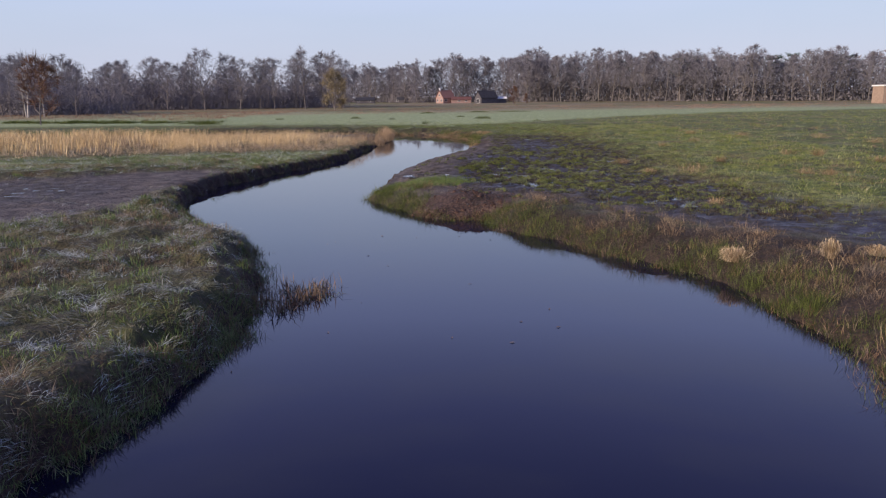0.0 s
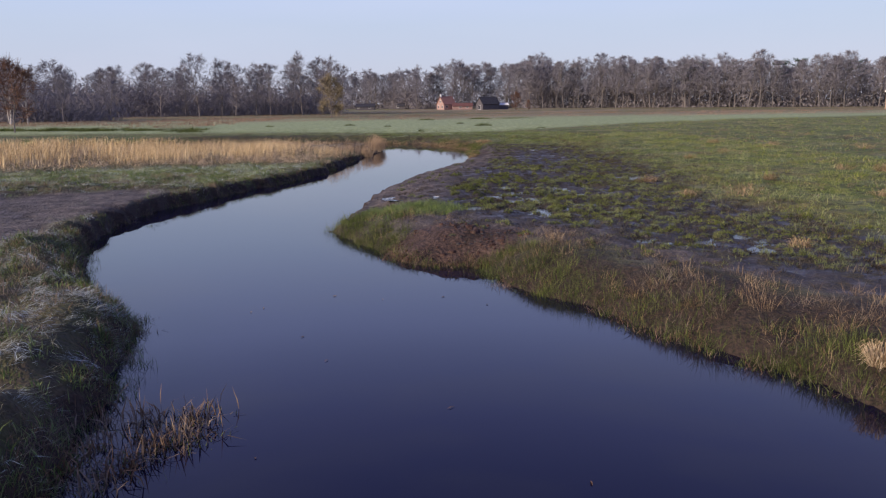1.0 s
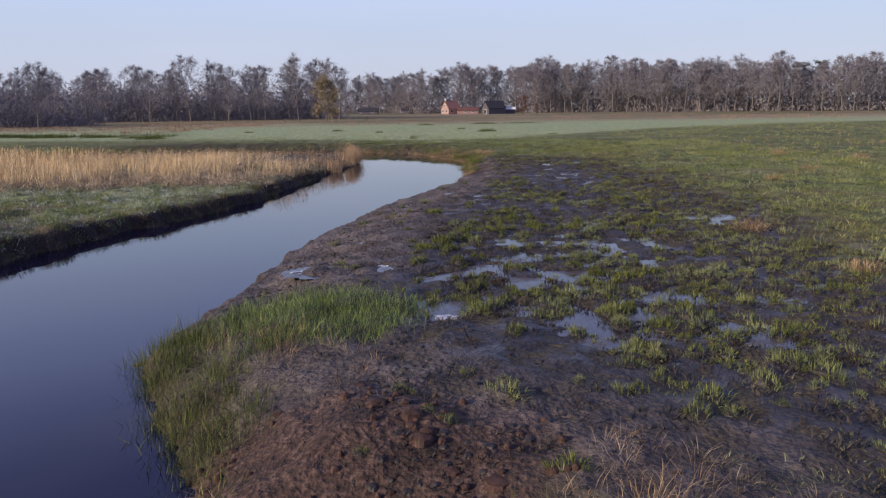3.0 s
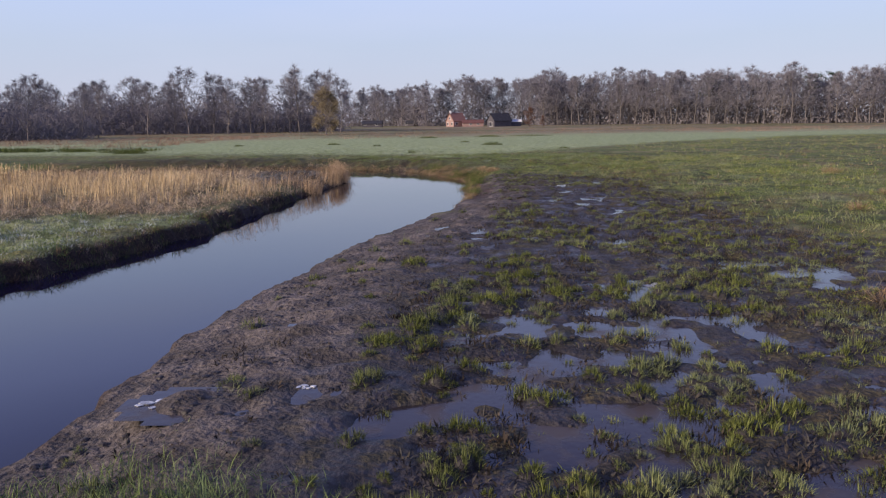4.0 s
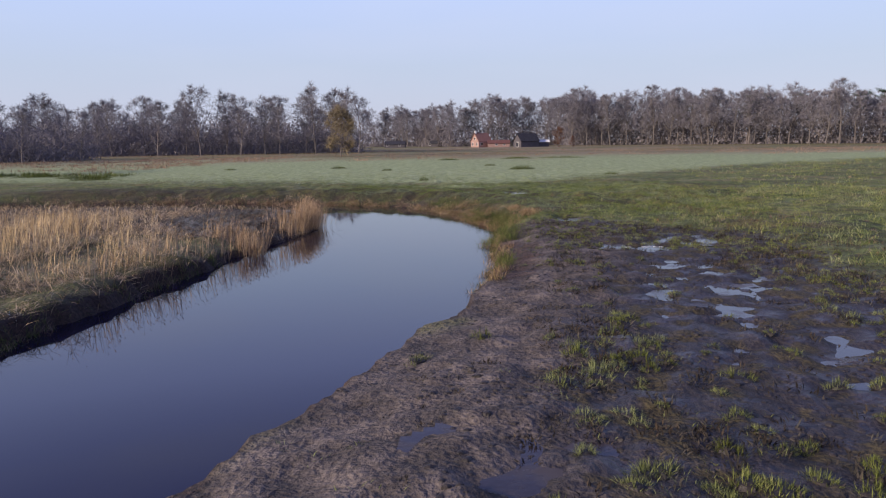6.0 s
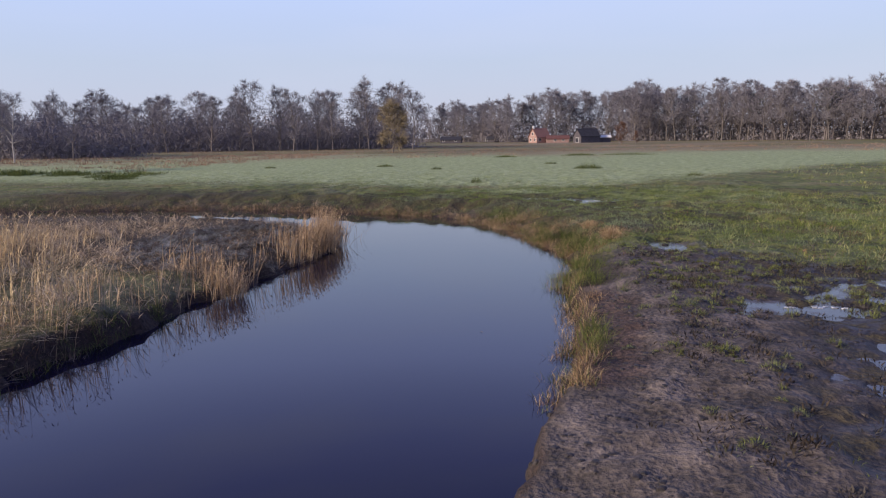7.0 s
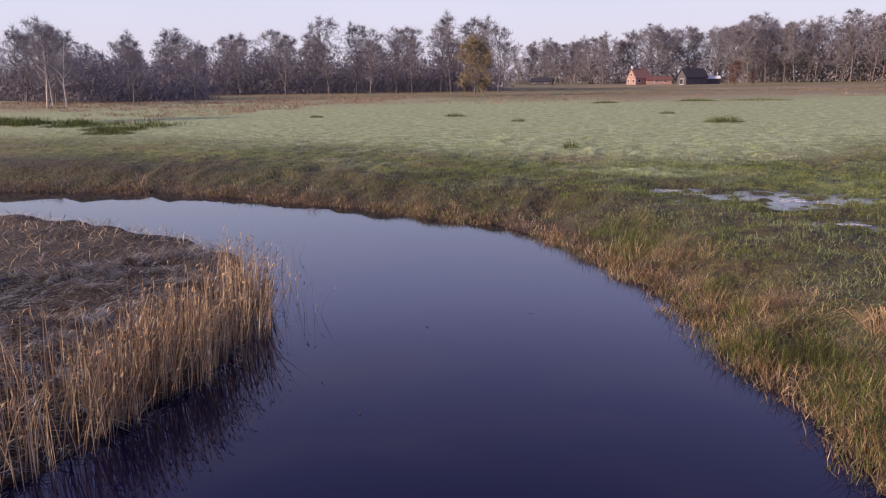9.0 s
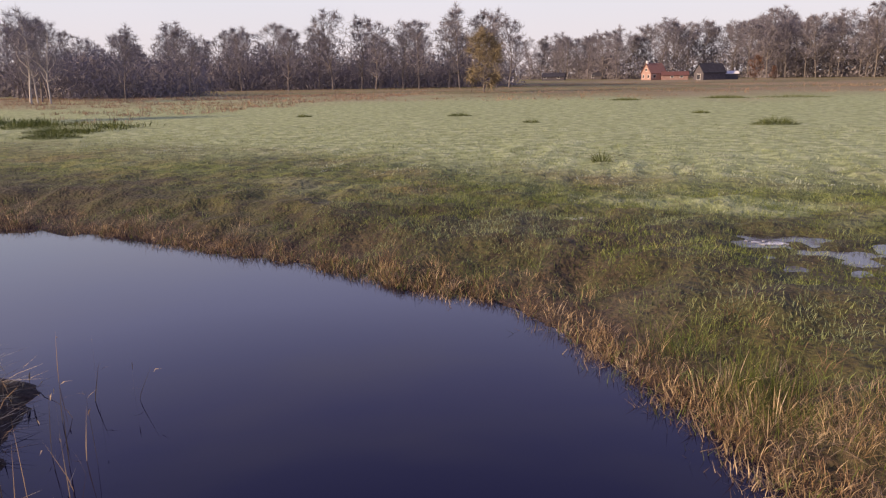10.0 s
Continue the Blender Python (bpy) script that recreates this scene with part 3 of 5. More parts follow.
tagged(new("ground", me), "wet meadow of mud, green turf and frosted grass", "ground", kind="structure")

sheet = bmesh.new()
bmesh.ops.create_grid(sheet, x_segments=1, y_segments=1, size=1, matrix=pose(-20, 20, 0) @ Matrix.Diagonal((72, 82, 1, 1)))
river = bpy.data.meshes.new("river_water")
sheet.to_mesh(river)
sheet.free()
river.materials.append(WATER)
tagged(new("water", river), "calm dark blue river water mirroring the sky", "river", kind="structure")

# standing water lies wherever the ground dips below the pool's level
cell = np.maximum.reduce([DEEP[:-1, :-1], DEEP[1:, 1:], DEEP[:-1, 1:], DEEP[1:, :-1]]) > 0.0
for (cx, cy, ax, ay, full) in POOLS:
    mx, my = (GX[:-1] + GX[1:]) / 2, (GY[:-1] + GY[1:]) / 2
    near = np.ones_like(cell)
    here = np.hypot((mx[None, :] - cx) / ax, (my[:, None] - cy) / ay)
    for other in POOLS:
        if other[:2] != (cx, cy):
            near &= here <= np.hypot((mx[None, :] - other[0]) / other[2], (my[:, None] - other[1]) / other[3])
    pick = quads.reshape(ny - 1, nx - 1, 4)[cell & near & (here < 2.2)]
    if not len(pick):
        continue
    used, back = np.unique(pick, return_inverse=True)
    v = np.stack([XX.ravel()[used], YY.ravel()[used], level_of(XX.ravel()[used], YY.ravel()[used])], -1)
    tagged(new("puddle", mesh_from("puddle", v, back.reshape(-1, 4), POOL)), "shallow puddle with thin broken ice on the mud", "puddle", "puddles on the mud", "structure")


# ---- grasses ----
def scatter(n, x0, x1, y0, y1, chance):
    """About n places in a rectangle, kept by chance(x, y)."""
    x, y = RNG.uniform(x0, x1, n), RNG.uniform(y0, y1, n)
    keep = RNG.random(n) < chance(x, y)
    return x[keep], y[keep]


def blades(x, y, z, h, w, lean, az=None, droop=0.35):
    """Bent blades: 4 corners and 2 triangles each."""
    n = len(x)
    az = RNG.uniform(0, 2 * np.pi, n) if az is None else az
    turn = RNG.uniform(0, np.pi, n)
    out = np.stack([np.cos(az), np.sin(az), 0 * az], -1) * (lean * h)[:, None]
    side = np.stack([np.cos(turn), np.sin(turn), 0 * az], -1) * (w * 0.6)[:, None]
    base = np.stack([x, y, z - 0.03], -1)
    rise = h * np.sqrt(np.clip(1 - np.minimum(lean, 0.97) ** 2, 0.03, 1))
    up = np.stack([0 * x, 0 * x, rise], -1)
    mid = base + 0.6 * up + 0.45 * out
    tip = base + up * (1 - droop * np.minimum(lean, 1))[:, None] + out
    low = base + 0.35 * (mid - base)
    v = np.stack([base, low + 0.55 * (mid - low) - side, low + 0.55 * (mid - low) + side, tip], 1).reshape(-1, 3)
    f = (np.arange(n) * 4)[:, None, None] + np.array([[0, 1, 2], [1, 3, 2]])
    return v, f.reshape(-1, 3)


def join(*pieces):
    vs, fs, k = [], [], 0
    for v, f in pieces:
        vs.append(v)
        fs.append(f + k)
        k += len(v)
    return np.vstack(vs), np.vstack(fs)


def stuff(name, vf, mat, label, category):
    return tagged(new(name, mesh_from(name, *vf, mat)), label, category, kind="stuff")


def u(n, a, b):
    return RNG.uniform(a, b, n)


def tufted(x, y, per, spread):
    """Each place becomes a cluster of blades."""
    return np.repeat(x, per) + RNG.normal(0, spread, len(x) * per), np.repeat(y, per) + RNG.normal(0, spread, len(x) * per)


def tussocks(count, area, chance, per, spread, tall, wide, mat, name, label, category, lean=(0.6, 1.4), az_out=True, swirl=0.0, mound=0.0):
    x, y = scatter(count, *area, chance)
    size = RNG.uniform(0.55, 1.35, len(x))
    bx, by = np.repeat(x, per) + RNG.normal(0, 1, len(x) * per) * np.repeat(size, per) * spread, np.repeat(y, per) + RNG.normal(0, 1, len(x) * per) * np.repeat(size, per) * spread
    n = len(bx)
    az = np.arctan2(by - np.repeat(y, per), bx - np.repeat(x, per)) + RNG.normal(0, 0.6, n) if az_out else None
    if swirl:
        az = 5 * np.pi * np.repeat(fbm(x, y, swirl, 29, 2), per) + RNG.normal(0, 0.45, n)
    z = height(bx, by)
    if mound:
        wide_r, top = 1.7 * spread * size, mound * size * RNG.uniform(0.6, 1.3, len(x))
        z = z + np.repeat(top, per) * np.clip(1 - np.hypot(bx - np.repeat(x, per), by - np.repeat(y, per)) / np.repeat(wide_r * 1.1, per), 0, 1)
    vf = blades(bx, by, z, u(n, *tall) * np.repeat(size, per), u(n, *wide), u(n, *lean), az)
    return stuff(name, vf, mat, label, category)


tussocks(12000, (-22, -3, 9, 46), lambda x, y: (lambda g: g[2] * step(-0.15, 0.0, g[1]) * (1 - 0.97 * g[3]) * (0.06 + 0.94 * step(0.42, 0.50, fbm(x, y, 0.7, 51))))(land(x, y)) * np.interp(y, [9, 30, 46], [1, .8, .35]),
         24, 0.13, (0.12, 0.32), (0.006, 0.012), FROSTY, "bank_grass", "tangled rimed grass tussocks on the river bank", "grass", (0.75, 1.4), swirl=0.8, mound=0.16)
tussocks(5000, (-22, -3, 9, 50), lambda x, y: (lambda g: g[2] * step(0.15, 0.4, g[1]) * (1 - g[3]) * step(0.48, 0.6, fbm(x, y, 1.6, 55)))(land(x, y)),
         21, 0.09, (0.14, 0.32), (0.006, 0.012), STALK, "dead_stalks", "brown withered stalks among the bank grass", "dead grass", (0.15, 1.2), mound=0.12)
tussocks(3600, (-22, -3, 9, 50), lambda x, y: (lambda g: g[2] * step(-0.1, 0.1, g[1]) * (1 - g[3]) * np.maximum(step(0.47, 0.56, fbm(x, y, 1.3, 59)), 0.7 * step(0.7, 0.2, g[1])))(land(x, y)),
         27, 0.10, (0.10, 0.28), (0.008, 0.015), GREEN, "bank_grass", "fresh green grass among the rimed tussocks", "grass", (0.1, 1.1), mound=0.12)

# green fringe on the left bank's edge and along the steep cut
x, y = scatter(70000, -13, -3, 8, 72, lambda x, y: (lambda g: g[2] * step(-0.08, 0.05, g[1]) * step(0.9, 0.4, g[1]) * (1 - 0.9 * g[3]) * step(0.40, 0.55, fbm(x, y, 1.1, 57)))(land(x, y)))
n = len(x)
stuff("bank_fringe", blades(x, y, height(x, y), u(n, 0.12, 0.32), u(n, 0.006, 0.012), u(n, 0.4, 1.4)), RUSH, "green sedge hanging over the bank's edge", "grass")


def shoreline(line, n, y0, y1, inner, outer):
    """Places strewn along a bank, from in the water to up on the land."""
    k = RNG.uniform(0, len(line) - 1.001, 4 * n)
    i, f = k.astype(int), k % 1
    x, y = line[i, 0] * (1 - f) + line[i + 1, 0] * f + RNG.normal(0, 0.5, 4 * n), line[i, 1] * (1 - f) + line[i + 1, 1] * f + RNG.normal(0, 0.5, 4 * n)
    d, mud = (land(x, y)[k] for k in (1, 3))
    keep = np.flatnonzero((y > y0) & (y < y1) & (d > inner) & (d < outer) & ((x > -5) | (mud < 0.4)) & (fbm(x, y, 0.9, 58) > 0.44))[:n]
    return x[keep], y[keep]


for line, many, y0, y1, mat, name, label in ((LEFT_LINE, 1500, 9, 31, GREEN, "bank_fringe", "green sedge trailing into the water"), (LEFT_LINE, 900, 9, 66, BROWN, "dead_stalks", "brown withered sedge hanging over the bank"),
                                             (LEFT_LINE, 900, 24, 68, RUSH, "bank_fringe", "dark green sedge overhanging the cut bank"), (RIGHT_LINE, 420, 9, 30, BROWN, "dead_stalks", "brown withered rush litter at the water"),
                                             (RIGHT_LINE, 480, 9, 32, RUSH, "bank_fringe", "green rushes at the water's edge"),
                                             (RIGHT_LINE, 1500, 63, 95, STRAW, "bank_litter", "straw sedge drooping to the water"), (RIGHT_LINE, 700, 63, 95, BROWN, "dead_stalks", "dark withered sedge at the water"),
                                             (RIGHT_LINE, 500, 63, 95, RUSH, "bank_fringe", "green rushes at the bend's water")):
    x, y = shoreline(line, many, y0, y1, -0.3, 0.45)
    per = 22
    bx, by = tufted(x, y, per, 0.10)
    n = len(bx)
    stuff(name, (blades(bx, by, np.maximum(height(bx, by), -0.06), u(n, 0.10, 0.36), u(n, 0.005, 0.010), u(n, 0.2, 1.2))), mat, label, "grass")
# turf behind the steep cut
tussocks(6500, (-36, -6, 40, 62), lambda x, y: (lambda g: g[2] * step(0.1, 0.4, g[1]) * (1 - g[3]) * (1 - in_reedbed(x, y)))(land(x, y)) * np.interp(x, [-40, -20, -6], [.35, .7, 1]) * step(0.34, 0.46, fbm(x, y, 0.9, 56)),
         16, 0.13, (0.08, 0.24), (0.009, 0.017), FROSTY, "turf", "short rimed turf behind the bank", "grass", (0.3, 1.2), mound=0.10)
tussocks(2200, (-30, -6, 40, 62), lambda x, y: (lambda g: g[2] * step(0.0, 0.3, g[1]) * (1 - g[3]) * (1 - in_reedbed(x, y)))(land(x, y)) * step(0.46, 0.56, fbm(x, y, 1.6, 62)),
         18, 0.13, (0.12, 0.30), (0.009, 0.016), GREEN, "turf", "dark green sedge behind the bank", "grass", (0.2, 1.1), mound=0.10)

def dome(r, t, seed):
    """A low lumpy clod."""
    ring, k = np.arange(10) * 0.628, np.random.default_rng(seed)
    v = [np.stack([r * f * np.cos(ring) * k.uniform(0.8, 1.2, 10), r * f * np.sin(ring) * k.uniform(0.8, 1.2, 10), np.full(10, h)], -1) for f, h in ((1.0, -0.04), (0.78, 0.6 * t), (0.4, t))]
    v = np.vstack(v + [np.array([[0, 0, 1.1 * t]])])
    f = [(a * 10 + i, a * 10 + (i + 1) % 10, (a + 1) * 10 + (i + 1) % 10, (a + 1) * 10 + i) for a in range(2) for i in range(10)]
    return v, np.array([q for a, b, c, d in f for q in ((a, b, c), (a, c, d))] + [(20 + i, 20 + (i + 1) % 10, 30) for i in range(10)])


# right bank facing the water: rush clumps at the waterline, litter on the slope, straw here and there
def slip(x, y):
    """The collapsed stretch of bare reddish earth, 0 to 1."""
    return step(1.15, 0.75, np.hypot((x - 0.9) / 2.3, (y - 29.9) / 1.5) + 0.5 * (fbm(x, y, 0.8, 60) - 0.5))


tussocks(6500, (-4, 11, 10, 35), lambda x, y: (lambda g: ~g[2] * step(-0.25, 0.0, g[1]) * step(1.7, 0.7, g[1]) * (0.12 + 0.88 * step(0.40, 0.50, fbm(x, y, 1.5, 61))))(land(x, y)) * (1 - slip(x, y)),
         46, 0.12, (0.18, 0.46), (0.003, 0.0062), RUSH, "bank_rushes", "olive rush clumps along the water's edge", "rushes", (0.05, 0.85))
tussocks(4000, (-4, 17, 9, 34), lambda x, y: (lambda g: ~g[2] * step(0.0, 0.3, g[1]) * step(4.2, 1.6, g[1]) * (0.25 + 0.75 * step(0.40, 0.52, fbm(x, y, 1.1, 63))))(land(x, y)) * (1 - 0.6 * slip(x, y)),
         24, 0.12, (0.10, 0.30), (0.006, 0.014), ROT, "bank_litter", "dark withered litter on the bank", "dead grass", (0.5, 1.4), mound=0.09)
tussocks(7000, (-4, 14, 10, 34), lambda x, y: (lambda g: ~g[2] * step(0.2, 0.6, g[1]) * step(3.4, 1.6, g[1]) * step(33, 30, y) * step(0.38, 0.50, fbm(x, y, 1.2, 64)))(land(x, y)) * (1 - slip(x, y)),
         30, 0.10, (0.12, 0.34), (0.0035, 0.007), STALK, "dead_stalks", "brown withered stalks on the bank", "dead grass", (0.3, 1.2), mound=0.10)
tussocks(2600, (-4, 14, 10, 34), lambda x, y: (lambda g: ~g[2] * step(0.3, 0.7, g[1]) * step(3.2, 1.8, g[1]) * step(0.46, 0.56, fbm(x, y, 1.4, 76)))(land(x, y)) * (1 - slip(x, y)),
         26, 0.09, (0.18, 0.46), (0.003, 0.006), STRAW, "straw_tufts", "pale dry straw standing on the bank", "dead grass", (0.1, 1.0))
tussocks(900, (4, 17, 9, 32), lambda x, y: (lambda g: ~g[2] * step(1.6, 2.6, g[1]) * step(0.44, 0.54, fbm(x, y, 1.4, 91)))(land(x, y)),
         30, 0.13, (0.06, 0.16), (0.006, 0.011), SEDGE, "marsh_sward", "low green sward behind the bank", "grass", (0.3, 1.1), mound=0.05)

# lumps of fallen reddish earth
bx, by = scatter(700, -2, 4, 27.5, 32.5, lambda x, y: slip(x, y) * (land(x, y)[1] > 0.0) * step(0.42, 0.55, fbm(x, y, 0.7, 105)))
bz, lumps = height(bx, by), []
for k in range(len(bx)):
    v, f = dome(RNG.uniform(0.03, 0.06 + 0.10 * (k % 5 == 0)), RNG.uniform(0.01, 0.06), 400 + k % 7)
    lumps.append((v + (bx[k], by[k], bz[k]), f))
stuff("earth_lumps", join(*lumps), EARTH, "lumps of fallen reddish earth on the bank", "soil")

# tufts on the mud: cushions of fine arching blades on a dark root clump
def greenness(x, y):
    """Share of the mud that grass has taken, 0 to 1."""
    z, d, left, mud, deep = land(x, y)
    edge = np.interp(y, [26, 31, 36, 40, 44, 48, 53, 58, 70], [8.0, 4.2, 1.6, 1.2, 1.5, 2.4, 3.8, 4.4, 4.4])
    bare = np.maximum(step(1.15, 0.8, np.hypot((x - 7.0) / 1.9, (y - 59.5) / 8.0)), step(1.1, 0.8, np.hypot((x - 2.4) / 1.7, (y - 33.0) / 1.7)))
    rich = step(-0.9, 0.7, x - edge + 2.6 * (fbm(x, y, 2.4, 65) - 0.5)) * (0.30 + 0.70 * step(0.40, 0.50, fbm(x, y, 1.7, 67)))
    return ~left * step(0.15, 0.6, mud) * step(0.4, 0.9, d) * np.maximum(0.10 * step(0.40, 0.55, fbm(x, y, 2.6, 68)) * step(62, 54, y), rich * (1 - 0.93 * bare)), deep


px, py = np.meshgrid(np.arange(-3.5, 14, 0.36), np.arange(25, 78, 0.36))
tx, ty = (px + RNG.uniform(-0.2, 0.2, px.shape)).ravel(), (py + RNG.uniform(-0.2, 0.2, px.shape)).ravel()
want, wet = greenness(tx, ty)
k = RNG.random(len(tx)) < 0.85 * want * (wet < 1.2)
tx, ty = tx[k], ty[k]
tz = height(tx, ty)


def tuft_blades(c, r0):
    """A cushion: short upright blades in the middle, long arching ones round it."""
    a, q = u(c, 0, 2 * np.pi), np.sqrt(RNG.random(c))
    a = a + 0.5 * np.sin(3 * a + RNG.uniform(0, 6))
    r = r0 * q * (0.8 + 0.3 * np.sin(2 * a + RNG.uniform(0, 6)))
    return blades(r * np.cos(a), r * np.sin(a), 0.05 * (1 - q ** 2), u(c, 0.07, 0.17) * (1.1 - 0.3 * q), u(c, 0.0035, 0.0065), np.clip(0.18 + 0.45 * q * q + RNG.normal(0, 0.25, c), 0.02, 1.2), a + RNG.normal(0, 0.9, c), 0.45)


models = [tuft_blades(290, 0.17) for k in range(8)]
clods = [dome(0.11, 0.04, 200 + k) for k in range(4)]
size = (0.55 + 0.95 * RNG.random(len(tx)) ** 1.6) * np.interp(ty, [28, 36, 50, 57, 63], [1.05, 1.15, 1.1, 1.0, 0.85])
spot = [Matrix.Translation((p, q, w)) @ pose(0, 0, 0, 0, 0, RNG.uniform(0, 360)) @ Matrix.Diagonal((s, s * RNG.uniform(0.8, 1.25), s * RNG.uniform(0.7, 1.05), 1)) for p, q, w, s in zip(tx, ty, tz, size)]
order = np.argsort((tx - 3.0) ** 2 * 6 + (ty - 42) ** 2)
meshes = [mesh_from("grass_tuft", v, f, SEDGE) for v, f in models]
clod_meshes = [mesh_from("root_clump", v, f, CLOD, True) for v, f in clods]
for k in order[:290]:
    ob = new("grass_tuft", meshes[k % 8])
    ob.matrix_world = spot[k]
    foot = new("root_clump", clod_meshes[k % 4])
    foot.parent = ob
    tagged(ob, "fresh green grass tuft rooted in wet mud", "grass tuft", "grass tufts on the mud")
rest, feet = [], []
for k in order[290:]:
    far = 280 if abs(tx[k] - 3.5) > 4.5 or ty[k] > 56 else 400
    (v, f), w = models[k % 8], np.array(spot[k])
    rest.append((v[:2 * far] @ w[:3, :3].T + w[:3, 3], f[:far]))
    feet.append((clods[k % 4][0] @ w[:3, :3].T + w[:3, 3], clods[k % 4][1]))
stuff("marsh_grass", join(*rest), SEDGE, "scattered green grass tufts on wet mud", "grass")
stuff("root_clumps", join(*feet), CLOD, "dark root clumps under the marsh tufts", "roots")
# low green sward between the tufts, dark rotten leaves and trodden clods
tussocks(6500, (-3, 14, 26, 77), lambda x, y: (lambda g: g[0] * (g[1] < 0.2) * step(0.40, 0.52, fbm(x, y, 1.2, 66)))(greenness(x, y)),
         20, 0.13, (0.05, 0.14), (0.005, 0.010), SEDGE, "marsh_sward", "low green sward between the tufts", "grass", (0.3, 1.2), mound=0.05)
tussocks(13000, (-3, 12, 24, 74), lambda x, y: (lambda g, m: ~m[2] * m[3] * step(0.7, 2.2, m[1] + 1.6 * (fbm(x, y, 3.0, 65) - 0.5)) * (0.22 + 0.78 * step(0.1, 0.4, g[0])) * step(0.40, 0.52, fbm(x, y, 0.8, 79)) * (g[1] < 0.7))(greenness(x, y), land(x, y)),
         20, 0.085, (0.05, 0.14), (0.012, 0.026), ROT, "withered_clumps", "dark rotten leaf clumps on the mud", "dead grass", (0.2, 1.1), mound=0.05)
cx, cy = scatter(17000, -3.8, 10, 27, 74, lambda x, y: (lambda g: ~g[2] * step(0.2, 0.7, g[3]) * np.maximum(step(0.02, 0.08, g[1]) * step(0.4, 0.2, g[1]) * step(0.42, 0.5, fbm(x, y, 0.9, 72)), step(0.25, 0.6, g[1])) * (g[4] < 0.8) * step(0.44, 0.58, fbm(x, y, 1.1, 70)) * np.interp(y, [27, 40, 77], [0.6, 1, 0.7]))(land(x, y)))
cz = height(cx, cy)
lumps = []
for k in range(len(cx)):
    v, f = clods[k % 4]
    sc = RNG.uniform(0.18, 0.62)
    lumps.append((v * (sc, sc * RNG.uniform(0.7, 1.3), sc * RNG.uniform(0.7, 1.5)) + (cx[k], cy[k], cz[k] - 0.005), f))
stuff("mud_clods", join(*lumps), CLOD, "trodden clods of dark mud", "mud clods")


def ice_sheet(x, y, rx, ry, seed):
    """Thin broken plates of white ice lying on a pool."""
    k = random.Random(seed)
    bm = bmesh.new()
    for shard in range(16):
        a, q = k.uniform(0, 6.28), math.sqrt(k.random())
        mx, my, r, sides = rx * q * math.cos(a), ry * q * math.sin(a), k.uniform(0.25, 0.5) * min(rx, ry) * (1.2 - 0.6 * q), k.randrange(4, 8)
        turn, long_ = k.uniform(0, 6.28), k.uniform(1.0, 2.2)
        ring = [(mx + long_ * r * k.uniform(0.6, 1.1) * math.cos(turn + 6.283 * i / sides), my + r * k.uniform(0.6, 1.1) * math.sin(turn + 6.283 * i / sides)) for i in range(sides)]
        h = 0.004 + 0.0007 * shard
        low, top = [bm.verts.new((p, w, 0.0)) for p, w in ring], [bm.verts.new((p, w, h)) for p, w in ring]
        bm.faces.new(top)
        for i in range(sides):
            bm.faces.new((low[i], low[(i + 1) % sides], top[(i + 1) % sides], top[i]))
    bmesh.ops.recalc_face_normals(bm, faces=bm.faces)
    me = bpy.data.meshes.new("ice_patch")
    bm.to_mesh(me)
    bm.free()
    me.materials.append(ICE)
    ob = new("ice_patch", me)
    ob.location = (x, y, float(level_of(np.array([x]), y)[0]) + 0.002)
    tagged(ob, "thin white broken ice on a puddle", "ice", "ice on the puddles")


for k, (x, y, rx, ry) in enumerate([(1.45, 36.0, 0.13, 0.24), (1.75, 34.75, 0.17, 0.22), (1.35, 34.55, 0.09, 0.10), (0.1, 41.6, 0.5, 0.09), (0.55, 41.1, 0.16, 0.14), (-1.35, 38.35, 0.4, 0.16), (0.1, 38.9, 0.3, 0.12), (6.3, 44.5, 0.22, 0.2),
                                    (4.75, 91.2, 0.7, 0.22), (5.6, 90.8, 0.45, 0.2), (-2.6, 94.3, 0.3, 0.3), (1.4, 92.6, 0.5, 0.2), (5.3, 87.7, 0.5, 0.2), (7.4, 67.5, 0.6, 0.12), (-21.5, 37.0, 0.5, 0.12)]):
    ice_sheet(x, y, rx, ry, 300 + k)
# the dense green patch at the point
x, y = scatter(42000, -3.4, 2.4, 31.5, 38, lambda x, y: (lambda g: ~g[2] * step(0.3, 1.0, g[1]))(land(x, y)) * step(1.0, 0.5, np.hypot((x + 0.6) / 2.6, (y - 34.8) / 2.2) + 0.6 * (fbm(x, y, 0.9, 69) - 0.5)))
n = len(x)
stuff("sedge", blades(x, y, height(x, y), u(n, 0.12, 0.34), u(n, 0.004, 0.008), u(n, 0.1, 1.0)), GREEN, "dense green sedge on the river's point", "grass")

# open green field on the right
def field_chance(x, y):
    z, d, left, mud, deep = land(x, y)
    return ~left * step(0.6, 2.0, d) * np.where(y < 36, step(4.5, 7.0, d), 1) * (1 - mud) * (deep < 0) * (y < frost_line(x) + 2) * (1 - 0.75 * step(77, 84, y) * step(18, 10, x)) * (0.35 + 0.65 * step(0.35, 0.6, fbm(x, y, 1.8, 71)))


tussocks(12500, (6, 26, 14, 92), field_chance, 15, 0.13, (0.10, 0.30), (0.008, 0.016), FIELD, "field_grass", "rough green and ochre field grass", "grass", (0.3, 1.2), mound=0.14)
tussocks(2600, (4, 40, 14, 100), lambda x, y: field_chance(x, y) * step(0.46, 0.58, fbm(x, y, 3.5, 74)), 17, 0.13, (0.10, 0.26), (0.010, 0.018), BROWN, "dead_stalks", "brown withered stalks in the field", "dead grass", (0.2, 1.0), mound=0.08)
